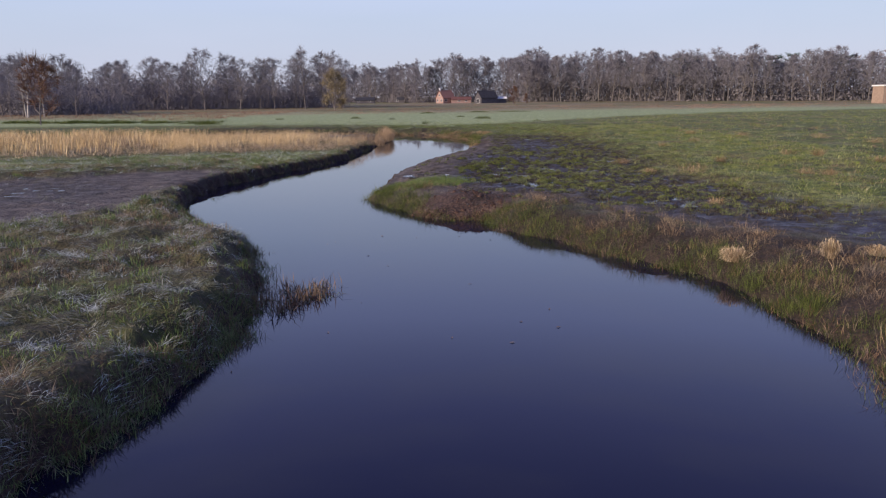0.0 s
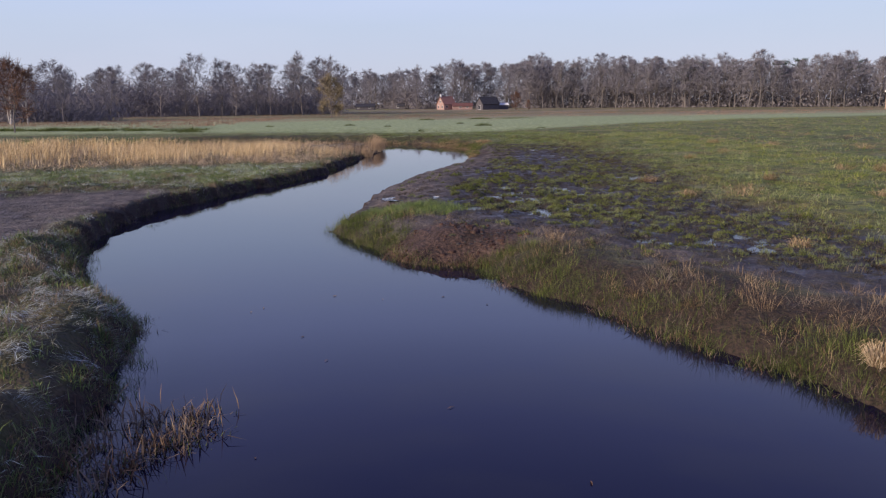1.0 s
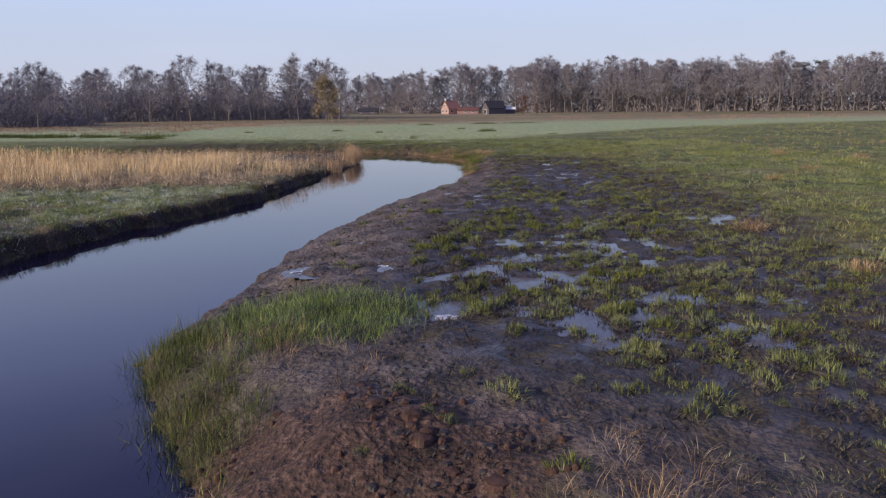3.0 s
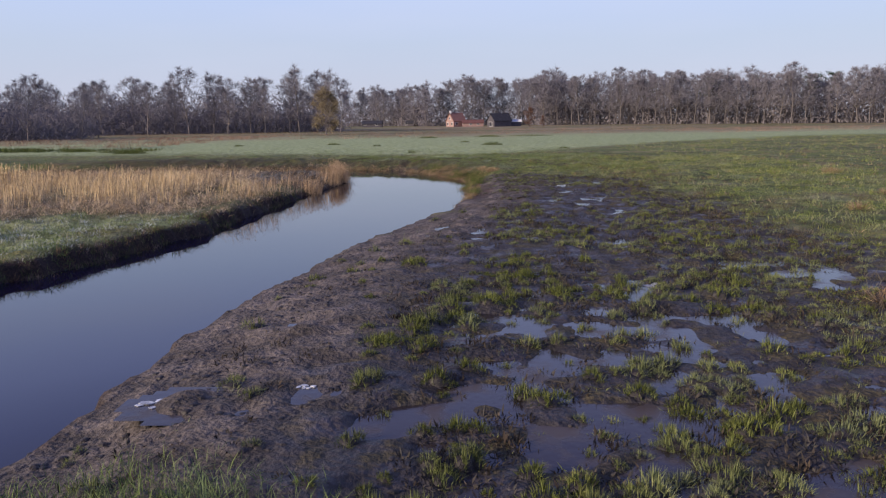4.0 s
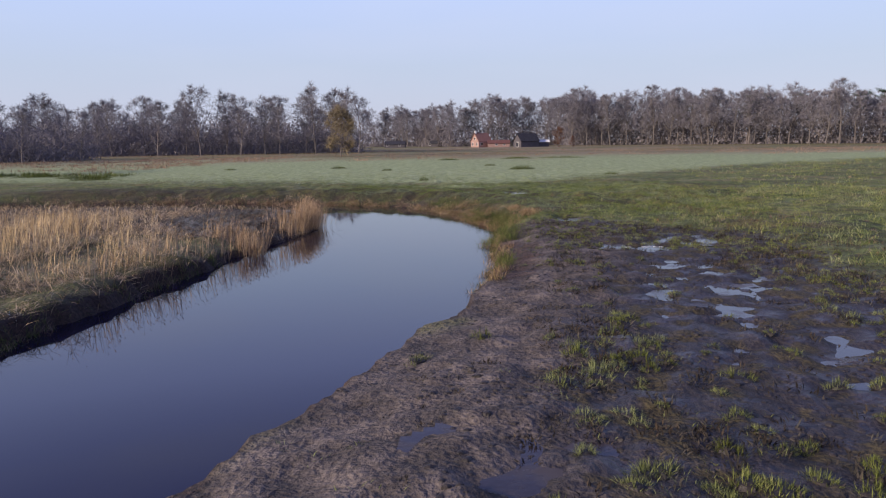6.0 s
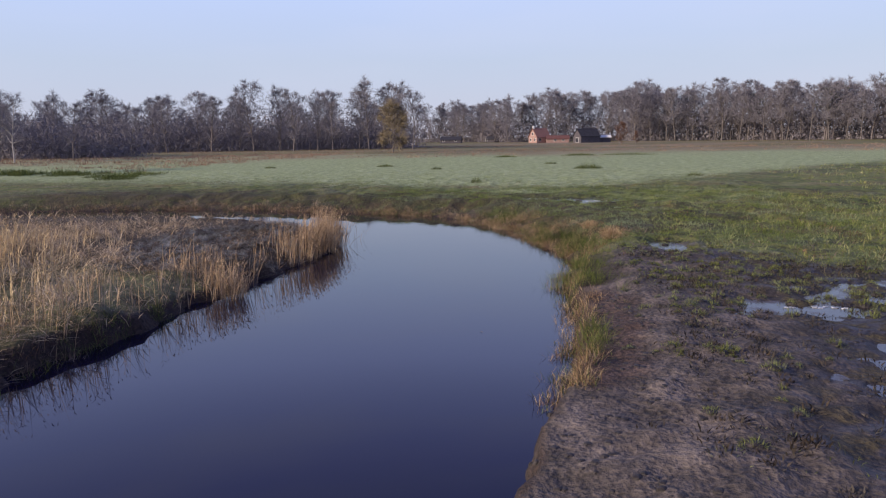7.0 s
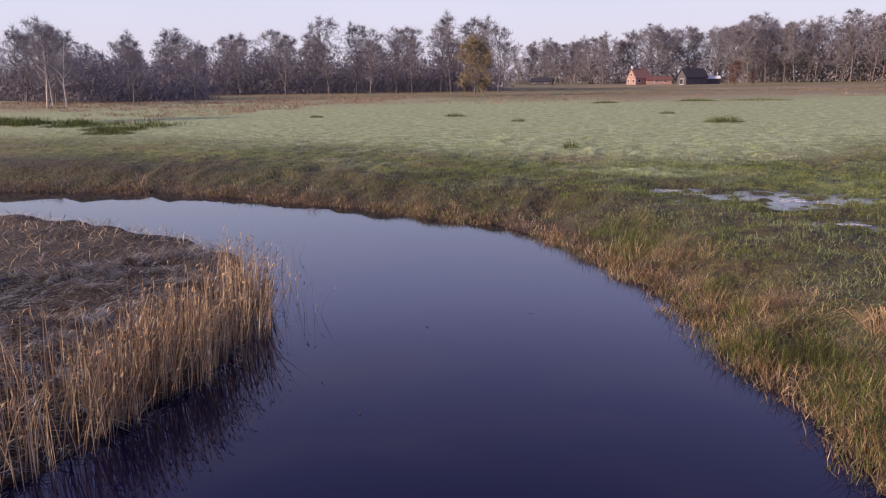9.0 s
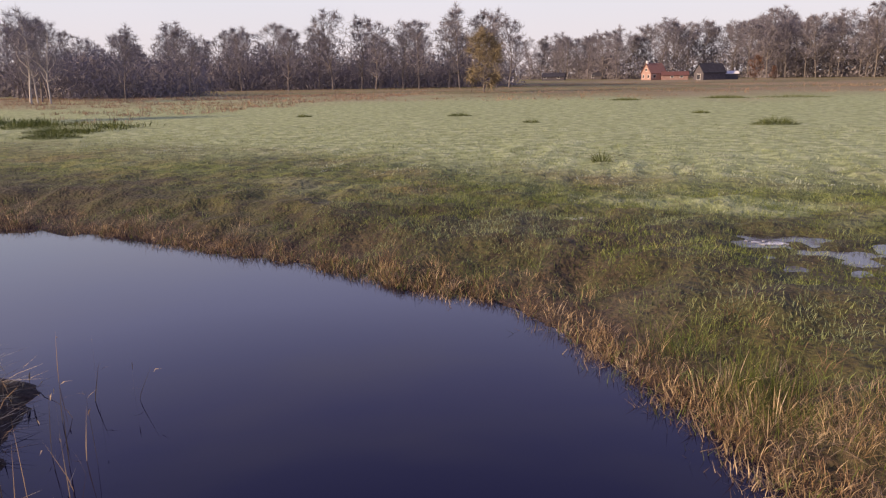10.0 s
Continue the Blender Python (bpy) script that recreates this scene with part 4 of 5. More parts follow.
tussocks(6000, (20, 90, 25, 150), field_chance, 12, 0.22, (0.12, 0.34), (0.02, 0.04), FIELD, "field_grass", "rough green and ochre field grass", "grass", (0.2, 1.1), mound=0.10)
x, y = scatter(2200, 6, 60, 18, 130, lambda x, y: field_chance(x, y) * step(0.52, 0.66, fbm(x, y, 5.0, 77)))
bx, by = tufted(x, y, 18, 0.10)
n = len(bx)
stuff("straw_tufts", blades(bx, by, height(bx, by), u(n, 0.12, 0.34), u(n, 0.010, 0.018), u(n, 0.3, 1.2)), STRAW, "pale straw tufts scattered over the field", "dead grass")

# brown and olive edge between the mud and the field
tussocks(5200, (6.5, 17, 24, 90), lambda x, y: (lambda g: ~g[2] * (g[4] < 0) * step(3.5, 0.5, np.abs(x - 12.0 + 3 * (fbm(x, y, 6.0, 73) - 0.5))) * step(0.38, 0.5, fbm(x, y, 1.2, 75)))(land(x, y)),
         17, 0.12, (0.08, 0.24), (0.009, 0.017), MOSS, "dead_stalks", "brown withered clumps where the mud meets the field", "dead grass", (0.2, 1.2), mound=0.10)

# far bank: withered sedge in tussocks, green turf behind
tussocks(24000, (-60, 6, 74, 97), lambda x, y: (lambda g: ~g[2] * step(-0.25, 0.0, g[1]) * step(1.25, 0.4, g[1]) * step(0.47, 0.55, fbm(x, y, 0.9, 81)))(land(x, y)) * np.interp(x, [-60, -20, 6], [.5, .9, 1]),
         28, 0.11, (0.10, 0.32), (0.004, 0.008), STRAW, "bank_litter", "withered straw-brown sedge along the far bank", "dead grass", (0.2, 1.3), mound=0.12)
tussocks(11000, (-40, 6, 74, 97), lambda x, y: (lambda g: ~g[2] * step(-0.1, 0.1, g[1]) * step(2.6, 0.8, g[1]) * step(0.44, 0.55, fbm(x, y, 1.1, 85)))(land(x, y)),
         20, 0.10, (0.10, 0.28), (0.004, 0.009), GREEN, "bank_fringe", "green sedge among the withered grass of the far bank", "grass", (0.1, 1.0))
tussocks(7000, (-60, 16, 74, 114), lambda x, y: (lambda g: ~g[2] * step(0.6, 1.6, g[1]) * (g[4] < 0) * (y < frost_line(x) + 8))(land(x, y)) * np.interp(x, [-60, -20, 6], [.4, .8, 1]) * (0.3 + 0.7 * step(0.4, 0.55, fbm(x, y, 1.8, 87))),
         18, 0.15, (0.06, 0.18), (0.008, 0.015), TURF, "turf", "uneven green turf along the far bank", "grass", (0.3, 1.2), mound=0.11)
tussocks(4200, (-60, 16, 76, 108), lambda x, y: (lambda g: ~g[2] * step(0.8, 2.0, g[1]) * (g[4] < 0))(land(x, y)) * step(0.5, 0.6, fbm(x, y, 1.5, 84)) * np.interp(x, [-60, -20, 6], [.5, .8, 1]),
         15, 0.15, (0.06, 0.16), (0.010, 0.018), MOSS, "withered_clumps", "brown withered clumps in the far bank's turf", "dead grass", (0.3, 1.2), mound=0.09)
tussocks(4600, (-30, 3.2, 77, 95), lambda x, y: (lambda g: ~g[2] * step(-0.05, 0.1, g[1]) * step(1.2, 0.6, g[1]))(land(x, y)) * step(0.52, 0.58, fbm(x, y, 1.2, 106)) * np.interp(x, [-30, -6, 0], [.35, .7, 1]),
         38, 0.10, (0.22, 0.48), (0.0035, 0.007), LITTER, "straw_tufts", "pale straw sheaves standing along the far bank", "dead grass", (0.1, 1.1), mound=0.06)
tussocks(15000, (-9, 15, 76, 99), lambda x, y: (lambda g: ~g[2] * step(0.7, 1.4, g[1]) * (g[4] < 0) * (1 - g[3]) * (0.35 + 0.65 * step(0.38, 0.5, fbm(x, y, 0.8, 107))))(land(x, y)),
         15, 0.12, (0.06, 0.19), (0.005, 0.010), TURF, "turf", "dense green turf behind the bend's bank", "grass", (0.15, 1.0), mound=0.09)
# the bend's near bank: rush tussocks at the water, drooping straw behind
tussocks(2600, (-1.0, 5.4, 63, 88), lambda x, y: (lambda g: ~g[2] * step(-0.35, -0.05, g[1]) * step(1.3, 0.6, g[1]))(land(x, y)) * np.maximum(step(68.5, 71, y), step(0.9, 0.5, np.hypot(x - 2.75, y - 65.3))) * step(0.36, 0.5, fbm(x, y, 1.1, 86)),
         44, 0.10, (0.22, 0.52), (0.003, 0.0062), RUSH, "bank_rushes", "green rush tussocks round the river's bend", "rushes", (0.1, 1.0), mound=0.12)
tussocks(3000, (-1.0, 5.8, 66, 88), lambda x, y: (lambda g: ~g[2] * step(0.2, 0.6, g[1]) * step(1.9, 1.0, g[1]))(land(x, y)) * step(73.5, 76.5, y) * step(0.47, 0.55, fbm(x, y, 0.9, 88)),
         40, 0.11, (0.18, 0.44), (0.003, 0.0065), STRAW, "straw_tufts", "pale straw drooping over the bank of the bend", "dead grass", (0.3, 1.3), mound=0.14)
tussocks(1500, (-1.0, 5.8, 64, 88), lambda x, y: (lambda g: ~g[2] * step(0.0, 0.3, g[1]) * step(2.2, 1.1, g[1]))(land(x, y)) * step(72, 76, y) * step(0.42, 0.55, fbm(x, y, 0.9, 90)),
         26, 0.10, (0.12, 0.34), (0.004, 0.008), BROWN, "dead_stalks", "brown withered stalks on the bank of the bend", "dead grass", (0.3, 1.2), mound=0.12)

# frosted meadow, and rough pasture before the trees
tussocks(11000, (-48, 30, 94, 124), lambda x, y: step(-6, 4, y - frost_line(x)) * (land(x, y)[4] < 0) * np.interp(y, [94, 108, 124], [1, .9, .55]) * (0.3 + 0.7 * step(0.40, 0.54, fbm(x, y, 1.6, 89))),
         12, 0.17, (0.05, 0.15), (0.012, 0.022), MEADOW, "meadow_grass", "short meadow grass white with hoar frost", "grass", (0.3, 1.2), mound=0.08)
tussocks(6500, (-70, 60, 118, 185), lambda x, y: step(-2, 6, y - frost_line(x)) * np.interp(y, [98, 130, 185], [1, .6, .3]) * (0.3 + 0.7 * step(0.4, 0.56, fbm(x, y, 3.0, 89))),
         11, 0.26, (0.04, 0.12), (0.018, 0.035), MEADOW, "meadow_grass", "short meadow grass white with hoar frost", "grass", (0.3, 1.1))
tussocks(5000, (-190, 190, 165, 330), lambda x, y: step(0.42, 0.58, fbm(x, y * 2.5, 28.0, 99)) * step(160, 185, y - 0.2 * np.abs(x)) * step(420, 260, y + 0.5 * np.abs(x + 20)),
         16, 0.9, (0.15, 0.45), (0.05, 0.09), ROUGH, "rough_pasture", "withered reddish rough grass before the trees", "dead grass", (0.1, 0.9))

tussocks(2600, (-135, -42, 118, 215), lambda x, y: step(0.0, 14.0, y - 112 - np.interp(x, [-125, -97, -70, -42], [55, 45, 32, 6])) * step(0.36, 0.5, fbm(x, y * 1.6, 9.0, 101)),
         18, 0.5, (0.2, 0.6), (0.03, 0.06), ROUGH, "rough_pasture", "withered reddish rough grass on the marshy edge", "dead grass", (0.1, 1.0))
tussocks(1900, (-78, -36, 110, 142), lambda x, y: step(5.0, 2.0, np.abs(y - 122 + 0.3 * (x + 45) + 5 * (fbm(x, y, 7.0, 102) - 0.5))) * step(0.36, 0.5, fbm(x, y, 4.0, 103)),
         22, 0.35, (0.35, 0.7), (0.025, 0.045), RUSH, "rush_belt", "olive rushes at the marshy edge of the meadow", "rushes", (0.1, 0.8))

# ---- reed bed ----
def reeds(x, y, z, tall, thick=1.0):
    n = len(x)
    az = RNG.normal(-0.3, 0.8, n)
    lean = np.abs(RNG.normal(0.17, 0.15, n))
    stem = blades(x, y, z, tall, u(n, 0.008, 0.014) * thick, lean, az, 0.1)
    rise = tall * np.sqrt(1 - np.minimum(lean, 0.9) ** 2)
    tipx, tipy, tipz = x + np.cos(az) * lean * tall, y + np.sin(az) * lean * tall, z + rise
    plume = blades(tipx, tipy, tipz - 0.16, u(n, 0.08, 0.20), u(n, 0.008, 0.026) * thick, u(n, 0.2, 0.9), az + RNG.normal(0, 0.4, n), 0.6)
    f = RNG.uniform(0.35, 0.85, n)
    k = slice(0, n // 2)
    x, y, z, az, lean, tall, rise, f, n = x[k], y[k], z[k], az[k], lean[k], tall[k], rise[k], f[k], n // 2
    leaf = blades(x + np.cos(az) * lean * tall * f * 0.8, y + np.sin(az) * lean * tall * f * 0.8, z + rise * f, u(n, 0.15, 0.4), u(n, 0.006, 0.012) * thick, u(n, 0.5, 1.2))
    return join(stem, plume, leaf)


def mat_zone(x, y):
    """The flattened, rotten part of the bed behind its tip, 0 to 1."""
    return step(1.2, 0.9, np.hypot((x + 8.4) / 3.2, (y - 77.3) / 5.8) + 0.3 * (fbm(x, y, 1.2, 94) - 0.5))


def reed_chance(x, y):
    z, d, left, mud, deep = land(x, y)
    tip = step(-0.3, 0.1, d) * step(1.0, 0.5, d) * step(73.8, 75.6, y) * step(81.4, 80.2, y) * (x > -7.4) * (0.25 + 0.75 * step(0.38, 0.5, fbm(x, y, 1.2, 92)))
    knot = step(0.7, 0.3, np.hypot(x + 6.0, (y - 70.3) / 1.3)) * (d > -0.5)
    stray = 0.07 * step(0.45, 0.6, fbm(x, y, 0.9, 100)) * step(-0.4, 0.2, d) * step(1.6, 0.6, d) * (y > 64) * (y < 76)
    bed = (d > 0.6) * in_reedbed(x, y) * step(58, 63, y + 0.25 * (-12 - x)) * np.interp(x, [-32, -24, -15, -8], [0.9, 0.55, 0.24, 0.14]) * step(0.42, 0.56, fbm(x, y, 1.7, 93)) * (1 - mat_zone(x, y)) * (1 - step(73.5, 76.5, y + 0.5 * np.minimum(0, x + 22)))
    return left * (y > 50) * np.maximum.reduce([tip * 0.9, knot * 0.9, stray, bed])


x, y = scatter(26000, -7.8, -4.2, 62, 83, reed_chance)
stuff("reed_bed", reeds(x, y, np.maximum(height(x, y), -0.15), u(len(x), 0.8, 1.5) * np.where(y > 73, 0.92, 0.75)), DARK_REED, "tall brown reeds standing at the water's edge", "reeds")
x, y = scatter(82000, -24, -7.8, 58, 92, reed_chance)
stuff("reed_bed", reeds(x, y, np.maximum(height(x, y), -0.15), u(len(x), 0.8, 1.5) * 0.8), REED, "tall golden dry reeds standing along the water", "reeds")
x, y = scatter(60000, -75, -24, 48, 95, reed_chance)
stuff("reed_bed", reeds(x, y, height(x, y), u(len(x), 0.8, 1.3), 2.2), REED, "tall golden dry reeds in the river's bend", "reeds")
x, y = scatter(26000, -34, -5, 54, 88, lambda x, y: (lambda g: g[2] * step(-0.05, 0.2, g[1]) * in_reedbed(x, y) * (1 - mat_zone(x, y)))(land(x, y)) * np.interp(x, [-34, -16, -5], [.4, .9, 1]))
n = len(x)
stuff("reed_litter", blades(x, y, height(x, y) + u(n, 0, 0.2) * fbm(x, y, 0.8, 95), u(n, 0.22, 0.6), u(n, 0.010, 0.020), u(n, 0.5, 1.4)), LITTER, "golden flattened reed litter", "dead grass")
tussocks(10500, (-34, -5, 54, 87), lambda x, y: (lambda g: g[2] * step(0.2, 0.6, g[1]) * in_reedbed(x, y) * (1 - mat_zone(x, y)))(land(x, y)) * np.interp(x, [-34, -16, -5], [.5, .9, 1]) * step(0.43, 0.53, fbm(x, y, 1.2, 78)) * step(83, 79, y),
         26, 0.19, (0.28, 0.62), (0.007, 0.015), LITTER, "straw_heaps", "pale heaps of flattened reed straw", "dead grass", (0.6, 1.35), swirl=1.0, mound=0.34)
tussocks(5200, (-16, -5, 66, 86), lambda x, y: (lambda g: g[2] * step(-0.05, 0.2, g[1]) * mat_zone(x, y))(land(x, y)),
         20, 0.16, (0.22, 0.50), (0.008, 0.017), ROTTEN, "rotten_sedge", "dark flattened sedge streaked with hoar frost", "dead grass", (0.8, 1.4), swirl=1.2, mound=0.12)
tussocks(1500, (-18, -5, 66, 86), lambda x, y: (lambda g: g[2] * step(0.1, 0.3, g[1]) * mat_zone(x, y) * step(0.5, 0.6, fbm(x, y, 1.6, 96)))(land(x, y)),
         24, 0.15, (0.20, 0.46), (0.005, 0.010), DARK_REED, "straw_tufts", "brown straw tufts on the flattened sedge", "dead grass", (0.5, 1.2))
x, y = scatter(22000, -75, -22, 48, 90, lambda x, y: (lambda g: g[2] * step(0.1, 0.6, g[1]) * in_reedbed(x, y))(land(x, y)))
n = len(x)
stuff("reed_litter", blades(x, y, height(x, y), u(n, 0.3, 0.8), u(n, 0.03, 0.06), u(n, 0.5, 1.2)), LITTER, "golden flattened reed litter", "dead grass")

x, y = scatter(900, -9.0, -5.0, 76, 85, lambda x, y: (lambda g: step(-1.3, -0.9, g[1]) * (g[1] < 0.1) * step(0.45, 0.55, fbm(x, y, 0.8, 104)))(land(x, y)) * 0.35)
stuff("reed_stems", reeds(x, y, np.full(len(x), -0.2), u(len(x), 0.7, 1.4), 0.8), DARK_REED, "single dry reed stems standing in the water", "reeds")

# ---- trees ----
def tube(segs, sides):
    """Tapered tubes along (p, q, r0, r1) pieces."""
    vs, fs, k = [], [], 0
    ring = [(math.cos(2 * math.pi * i / sides), math.sin(2 * math.pi * i / sides)) for i in range(sides)]
    for p, q, r0, r1 in segs:
        axis_z = (q - p).normalized()
        ax = axis_z.orthogonal().normalized()
        ay = axis_z.cross(ax)
        for c, r in ((p, r0), (q, r1)):
            for a, b in ring:
                vs.append(c + ax * (a * r) + ay * (b * r))
        fs += [(k + i, k + (i + 1) % sides, k + sides + (i + 1) % sides, k + sides + i) for i in range(sides)]
        k += 2 * sides
    return np.array([tuple(v) for v in vs]), np.array(fs)


def grow(rng, p, way, length, r, pieces, up, wobble):
    """A wandering branch: its pieces."""
    out = []
    for i in range(pieces):
        way = (way + Vector((rng.gauss(0, wobble), rng.gauss(0, wobble), rng.gauss(0, wobble) + up))).normalized()
        q = p + way * (length / pieces)
        out.append((p, q, r * (1 - 0.75 * i / pieces), r * (1 - 0.75 * (i + 1) / pieces)))
        p = q
    return out


def bare_tree(seed, tall, spread, clear, limbs, twigs, bark, twig_mat, name="tree", droop=0.0, twig_w=0.10):
    """A leafless tree: a leader, rising limbs that fork twice, and sprays of fine twigs filling a rounded crown."""
    rng = random.Random(seed)
    r0 = tall * 0.010 + 0.05
    trunk = grow(rng, Vector((0, 0, -0.4)), Vector((0, 0, 1)), tall * 0.9, r0, 9, 0.10, 0.06)
    wood, fine = list(trunk), []
    mid_z, half_h = tall * (0.52 + 0.48 * clear) - 0.02 * tall, tall * 0.5 * (1 - clear)

    def room(p, way):
        """How far from p along way the crown's outline lies."""
        a = Vector((p.x / spread, p.y / spread, (p.z - mid_z) / half_h))
        b = Vector((way.x / spread, way.y / spread, way.z / half_h))
        qa, qb, qc = b.dot(b), a.dot(b), a.dot(a) - 1
        return max(0.6, (-qb + math.sqrt(max(qb * qb - qa * qc, 0.0))) / qa)

    def stray(way, by):
        return (way + Vector((rng.gauss(0, by), rng.gauss(0, by), rng.gauss(0.05 - droop * 0.6, by * 0.8)))).normalized()

    for i in range(limbs):
        f = clear * 0.9 + (0.93 - clear * 0.9) * (i + rng.random()) / limbs
        seg = trunk[min(int(f * 9), 8)]
        a, rel = i * 2.4 + rng.uniform(-0.5, 0.5), i / limbs
        way = Vector((math.cos(a), math.sin(a), rng.uniform(0.35, 0.8) + 0.9 * rel - droop)).normalized()
        reach = room(seg[1], way) * rng.uniform(0.72, 0.98)
        limb = grow(rng, seg[1], way, reach, seg[3] * 0.55 + 0.02, 5, 0.10 - droop * 0.25, 0.13)
        wood += limb
        for j in range(6):
            s1 = limb[min(1 + j * 4 // 5, 4)]
            way1 = stray((s1[1] - s1[0]).normalized(), 0.55)
            sub = grow(rng, s1[0].lerp(s1[1], rng.random()), way1, min(reach * rng.uniform(0.3, 0.55), room(s1[1], way1) * 0.9), s1[3] * 0.55 + 0.012, 3, 0.06 - droop * 0.3, 0.16)
            wood += sub
            for k in range(5):
                s2 = sub[rng.randrange(3)]
                way2 = stray((s2[1] - s2[0]).normalized(), 0.6)
                spray = grow(rng, s2[1], way2, min(1.0 + 0.06 * tall, room(s2[1], way2)) * rng.uniform(0.6, 1.0), 0.03, 2, 0.05 - droop * 0.3, 0.2)
                wood += spray
                for t in range(twigs):
                    s3 = spray[rng.randrange(2)]
                    base = s3[0].lerp(s3[1], rng.random())
                    w = stray((s3[1] - s3[0]).normalized() * 0.8, 0.55)
                    fine.append((base, base + w * rng.uniform(0.7, 1.7) * (1 + droop), twig_w))
    root = new(name)
    v, f = tube([s for s in wood if s[2] > 0.05], 4)
    ob = new("trunk", mesh_from("trunk", v, f, bark, True))
    ob.parent = root
    vs, fs = [], []
    for p, q, w in fine + [(s[0], s[1], s[2] * 2.2) for s in wood if s[2] <= 0.05]:
        side = (q - p).cross(Vector((rng.gauss(0, 1), rng.gauss(0, 1), rng.gauss(0, 1)))).normalized() * (w / 2)
        k = len(vs)
        vs += [tuple(p - side), tuple(p + side), tuple(q)]
        fs.append((k, k + 1, k + 2))
    ob = new("crown", mesh_from("crown", vs, fs, twig_mat))
    ob.parent = root
    return root


def pine_tree(seed, tall):
    rng = random.Random(seed)
    trunk = grow(rng, Vector((0, 0, -0.4)), Vector((0, 0, 1)), tall * 0.95, tall * 0.016 + 0.05, 8, 0.15, 0.04)
    wood, vs, fs = list(trunk), [], []
    for i in range(22):
        f = 0.55 + 0.45 * i / 22
        seg = trunk[min(int(f * 8), 7)]
        a = i * 2.4
        limb = grow(rng, seg[1], Vector((math.cos(a), math.sin(a), 0.25)), tall * 0.20 * (1.25 - f) * 2.2, 0.07, 3, 0.05, 0.15)
        wood += limb
        for s in limb:
            for t in range(55):
                c = s[0].lerp(s[1], rng.random()) + Vector((rng.gauss(0, .45), rng.gauss(0, .45), rng.gauss(0.1, .28)))
                d = Vector((rng.gauss(0, 1), rng.gauss(0, 1), rng.gauss(0.4, .7))).normalized() * rng.uniform(0.25, 0.5)
                e = d.cross(Vector((rng.gauss(0, 1), rng.gauss(0, 1), rng.gauss(0, 1)))).normalized() * 0.10
                k = len(vs)
                vs += [tuple(c - e), tuple(c + e), tuple(c + d)]
                fs.append((k, k + 1, k + 2))
    root = new("pine_tree")
    ob = new("trunk", mesh_from("trunk", *tube(wood, 5), BARK, True))
    ob.parent = root
    ob = new("crown", mesh_from("crown", vs, fs, NEEDLE))
    ob.parent = root
    return root


def plant(model, x, y, scale, label, category, group="", first=[]):
    m = Matrix.Translation((x, y, ground_at(x, y))) @ pose(0, 0, 0, 0, 0, RNG.uniform(0, 360)) @ Matrix.Diagonal((scale, scale, scale, 1))
    if model in first:
        ob = copy_thing(model, m)
    else:
        model.matrix_basis, ob = m, model
        first.append(model)
    return tagged(ob, label, category, group)


OAKS = [bare_tree(s, 18, 6.4, 0.14, 16, 4, BARK, HAZED_TWIG) for s in (1, 2, 3, 4)]
SLIM = [bare_tree(s, 18, 4.8, 0.12, 15, 4, BARK, HAZED_TWIG, twig_w=0.09) for s in (11, 12, 13)]
BEECH = [bare_tree(s, 22, 6.6, 0.24, 16, 4, PALE_BARK, HAZED_TWIG, twig_w=0.14) for s in (21, 22, 23)]
ALDER = [bare_tree(s, 10, 3.4, 0.06, 13, 4, BARK, RED_TWIG, twig_w=0.09) for s in (31, 32)]
BIRCH = [bare_tree(s, 15, 3.6, 0.2, 12, 4, WHITE_BARK, HAZED_TWIG, twig_w=0.05) for s in (61, 62)]
PINES = [pine_tree(s, 23) for s in (41, 42)]

# the row at the meadow's left edge, 1st row; x, y, height
LEFT_ROW = [(-172, 262, 18), (-160, 270, 17), (-150, 262, 19), (-141, 272, 20), (-132, 265, 18), (-124, 274, 17), (-116, 268, 18), (-109, 276, 19), (-101, 268, 18), (-95, 276, 17),
            (-88, 270, 19), (-82, 277, 20), (-75, 270, 19), (-69, 276, 18.5), (-63, 272, 18), (-57, 282, 19.5), (-52, 275, 20.5), (-46, 280, 18), (-41, 272, 20), (-37, 268, 18)]
for k, (x, y, t) in enumerate(LEFT_ROW):
    model = (OAKS + SLIM)[k * 3 % 7]
    plant(model, x, y, t / 18, "tall bare deciduous tree beside the meadow", "tree", "trees at the meadow's edge")
for k in range(36):
    x = -235 + k * 5.5 + RNG.uniform(-2, 2)
    y = 292 + RNG.uniform(0, 40) + 0.10 * max(0, -100 - x)
    plant((SLIM + OAKS)[k * 2 % 7], x, y, RNG.uniform(0.82, 1.05), "bare tree in the grey winter wood", "tree", "trees of the winter wood")
# nearer trees towards the left
for x, y, t in [(-112, 190, 15), (-104, 182, 13.5), (-120, 200, 16), (-131, 205, 15), (-142, 214, 16), (-98, 196, 12), (-152, 222, 17), (-165, 228, 17), (-90, 205, 11), (-180, 236, 18), (-126, 186, 14)]:
    plant(SLIM[int(t) % 3], x, y, t / 18, "slender bare tree on the marshy edge", "tree", "trees at the meadow's edge")
plant(BIRCH[0], -98, 173.5, 1.0, "slender birch with a pale leaning trunk", "tree")
plant(BIRCH[1], -94.5, 174, 0.85, "slender birch with a pale leaning trunk", "tree")
plant(BIRCH[1], -101, 178, 0.9, "slender birch with a pale leaning trunk", "tree")
plant(ALDER[0], -66, 121, 1.05, "lone reddish bare alder among the reeds", "tree")
for x, y, s in [(30, 325, 0.75), (36, 330, 0.6)]:
    plant(ALDER[1], x, y, s, "reddish bare shrub on the meadow", "shrub")
WILLOW = bare_tree(51, 11.5, 3.6, 0.03, 18, 7, BARK, WILLOW_TWIG, "willow_tree", 0.18, 0.09)
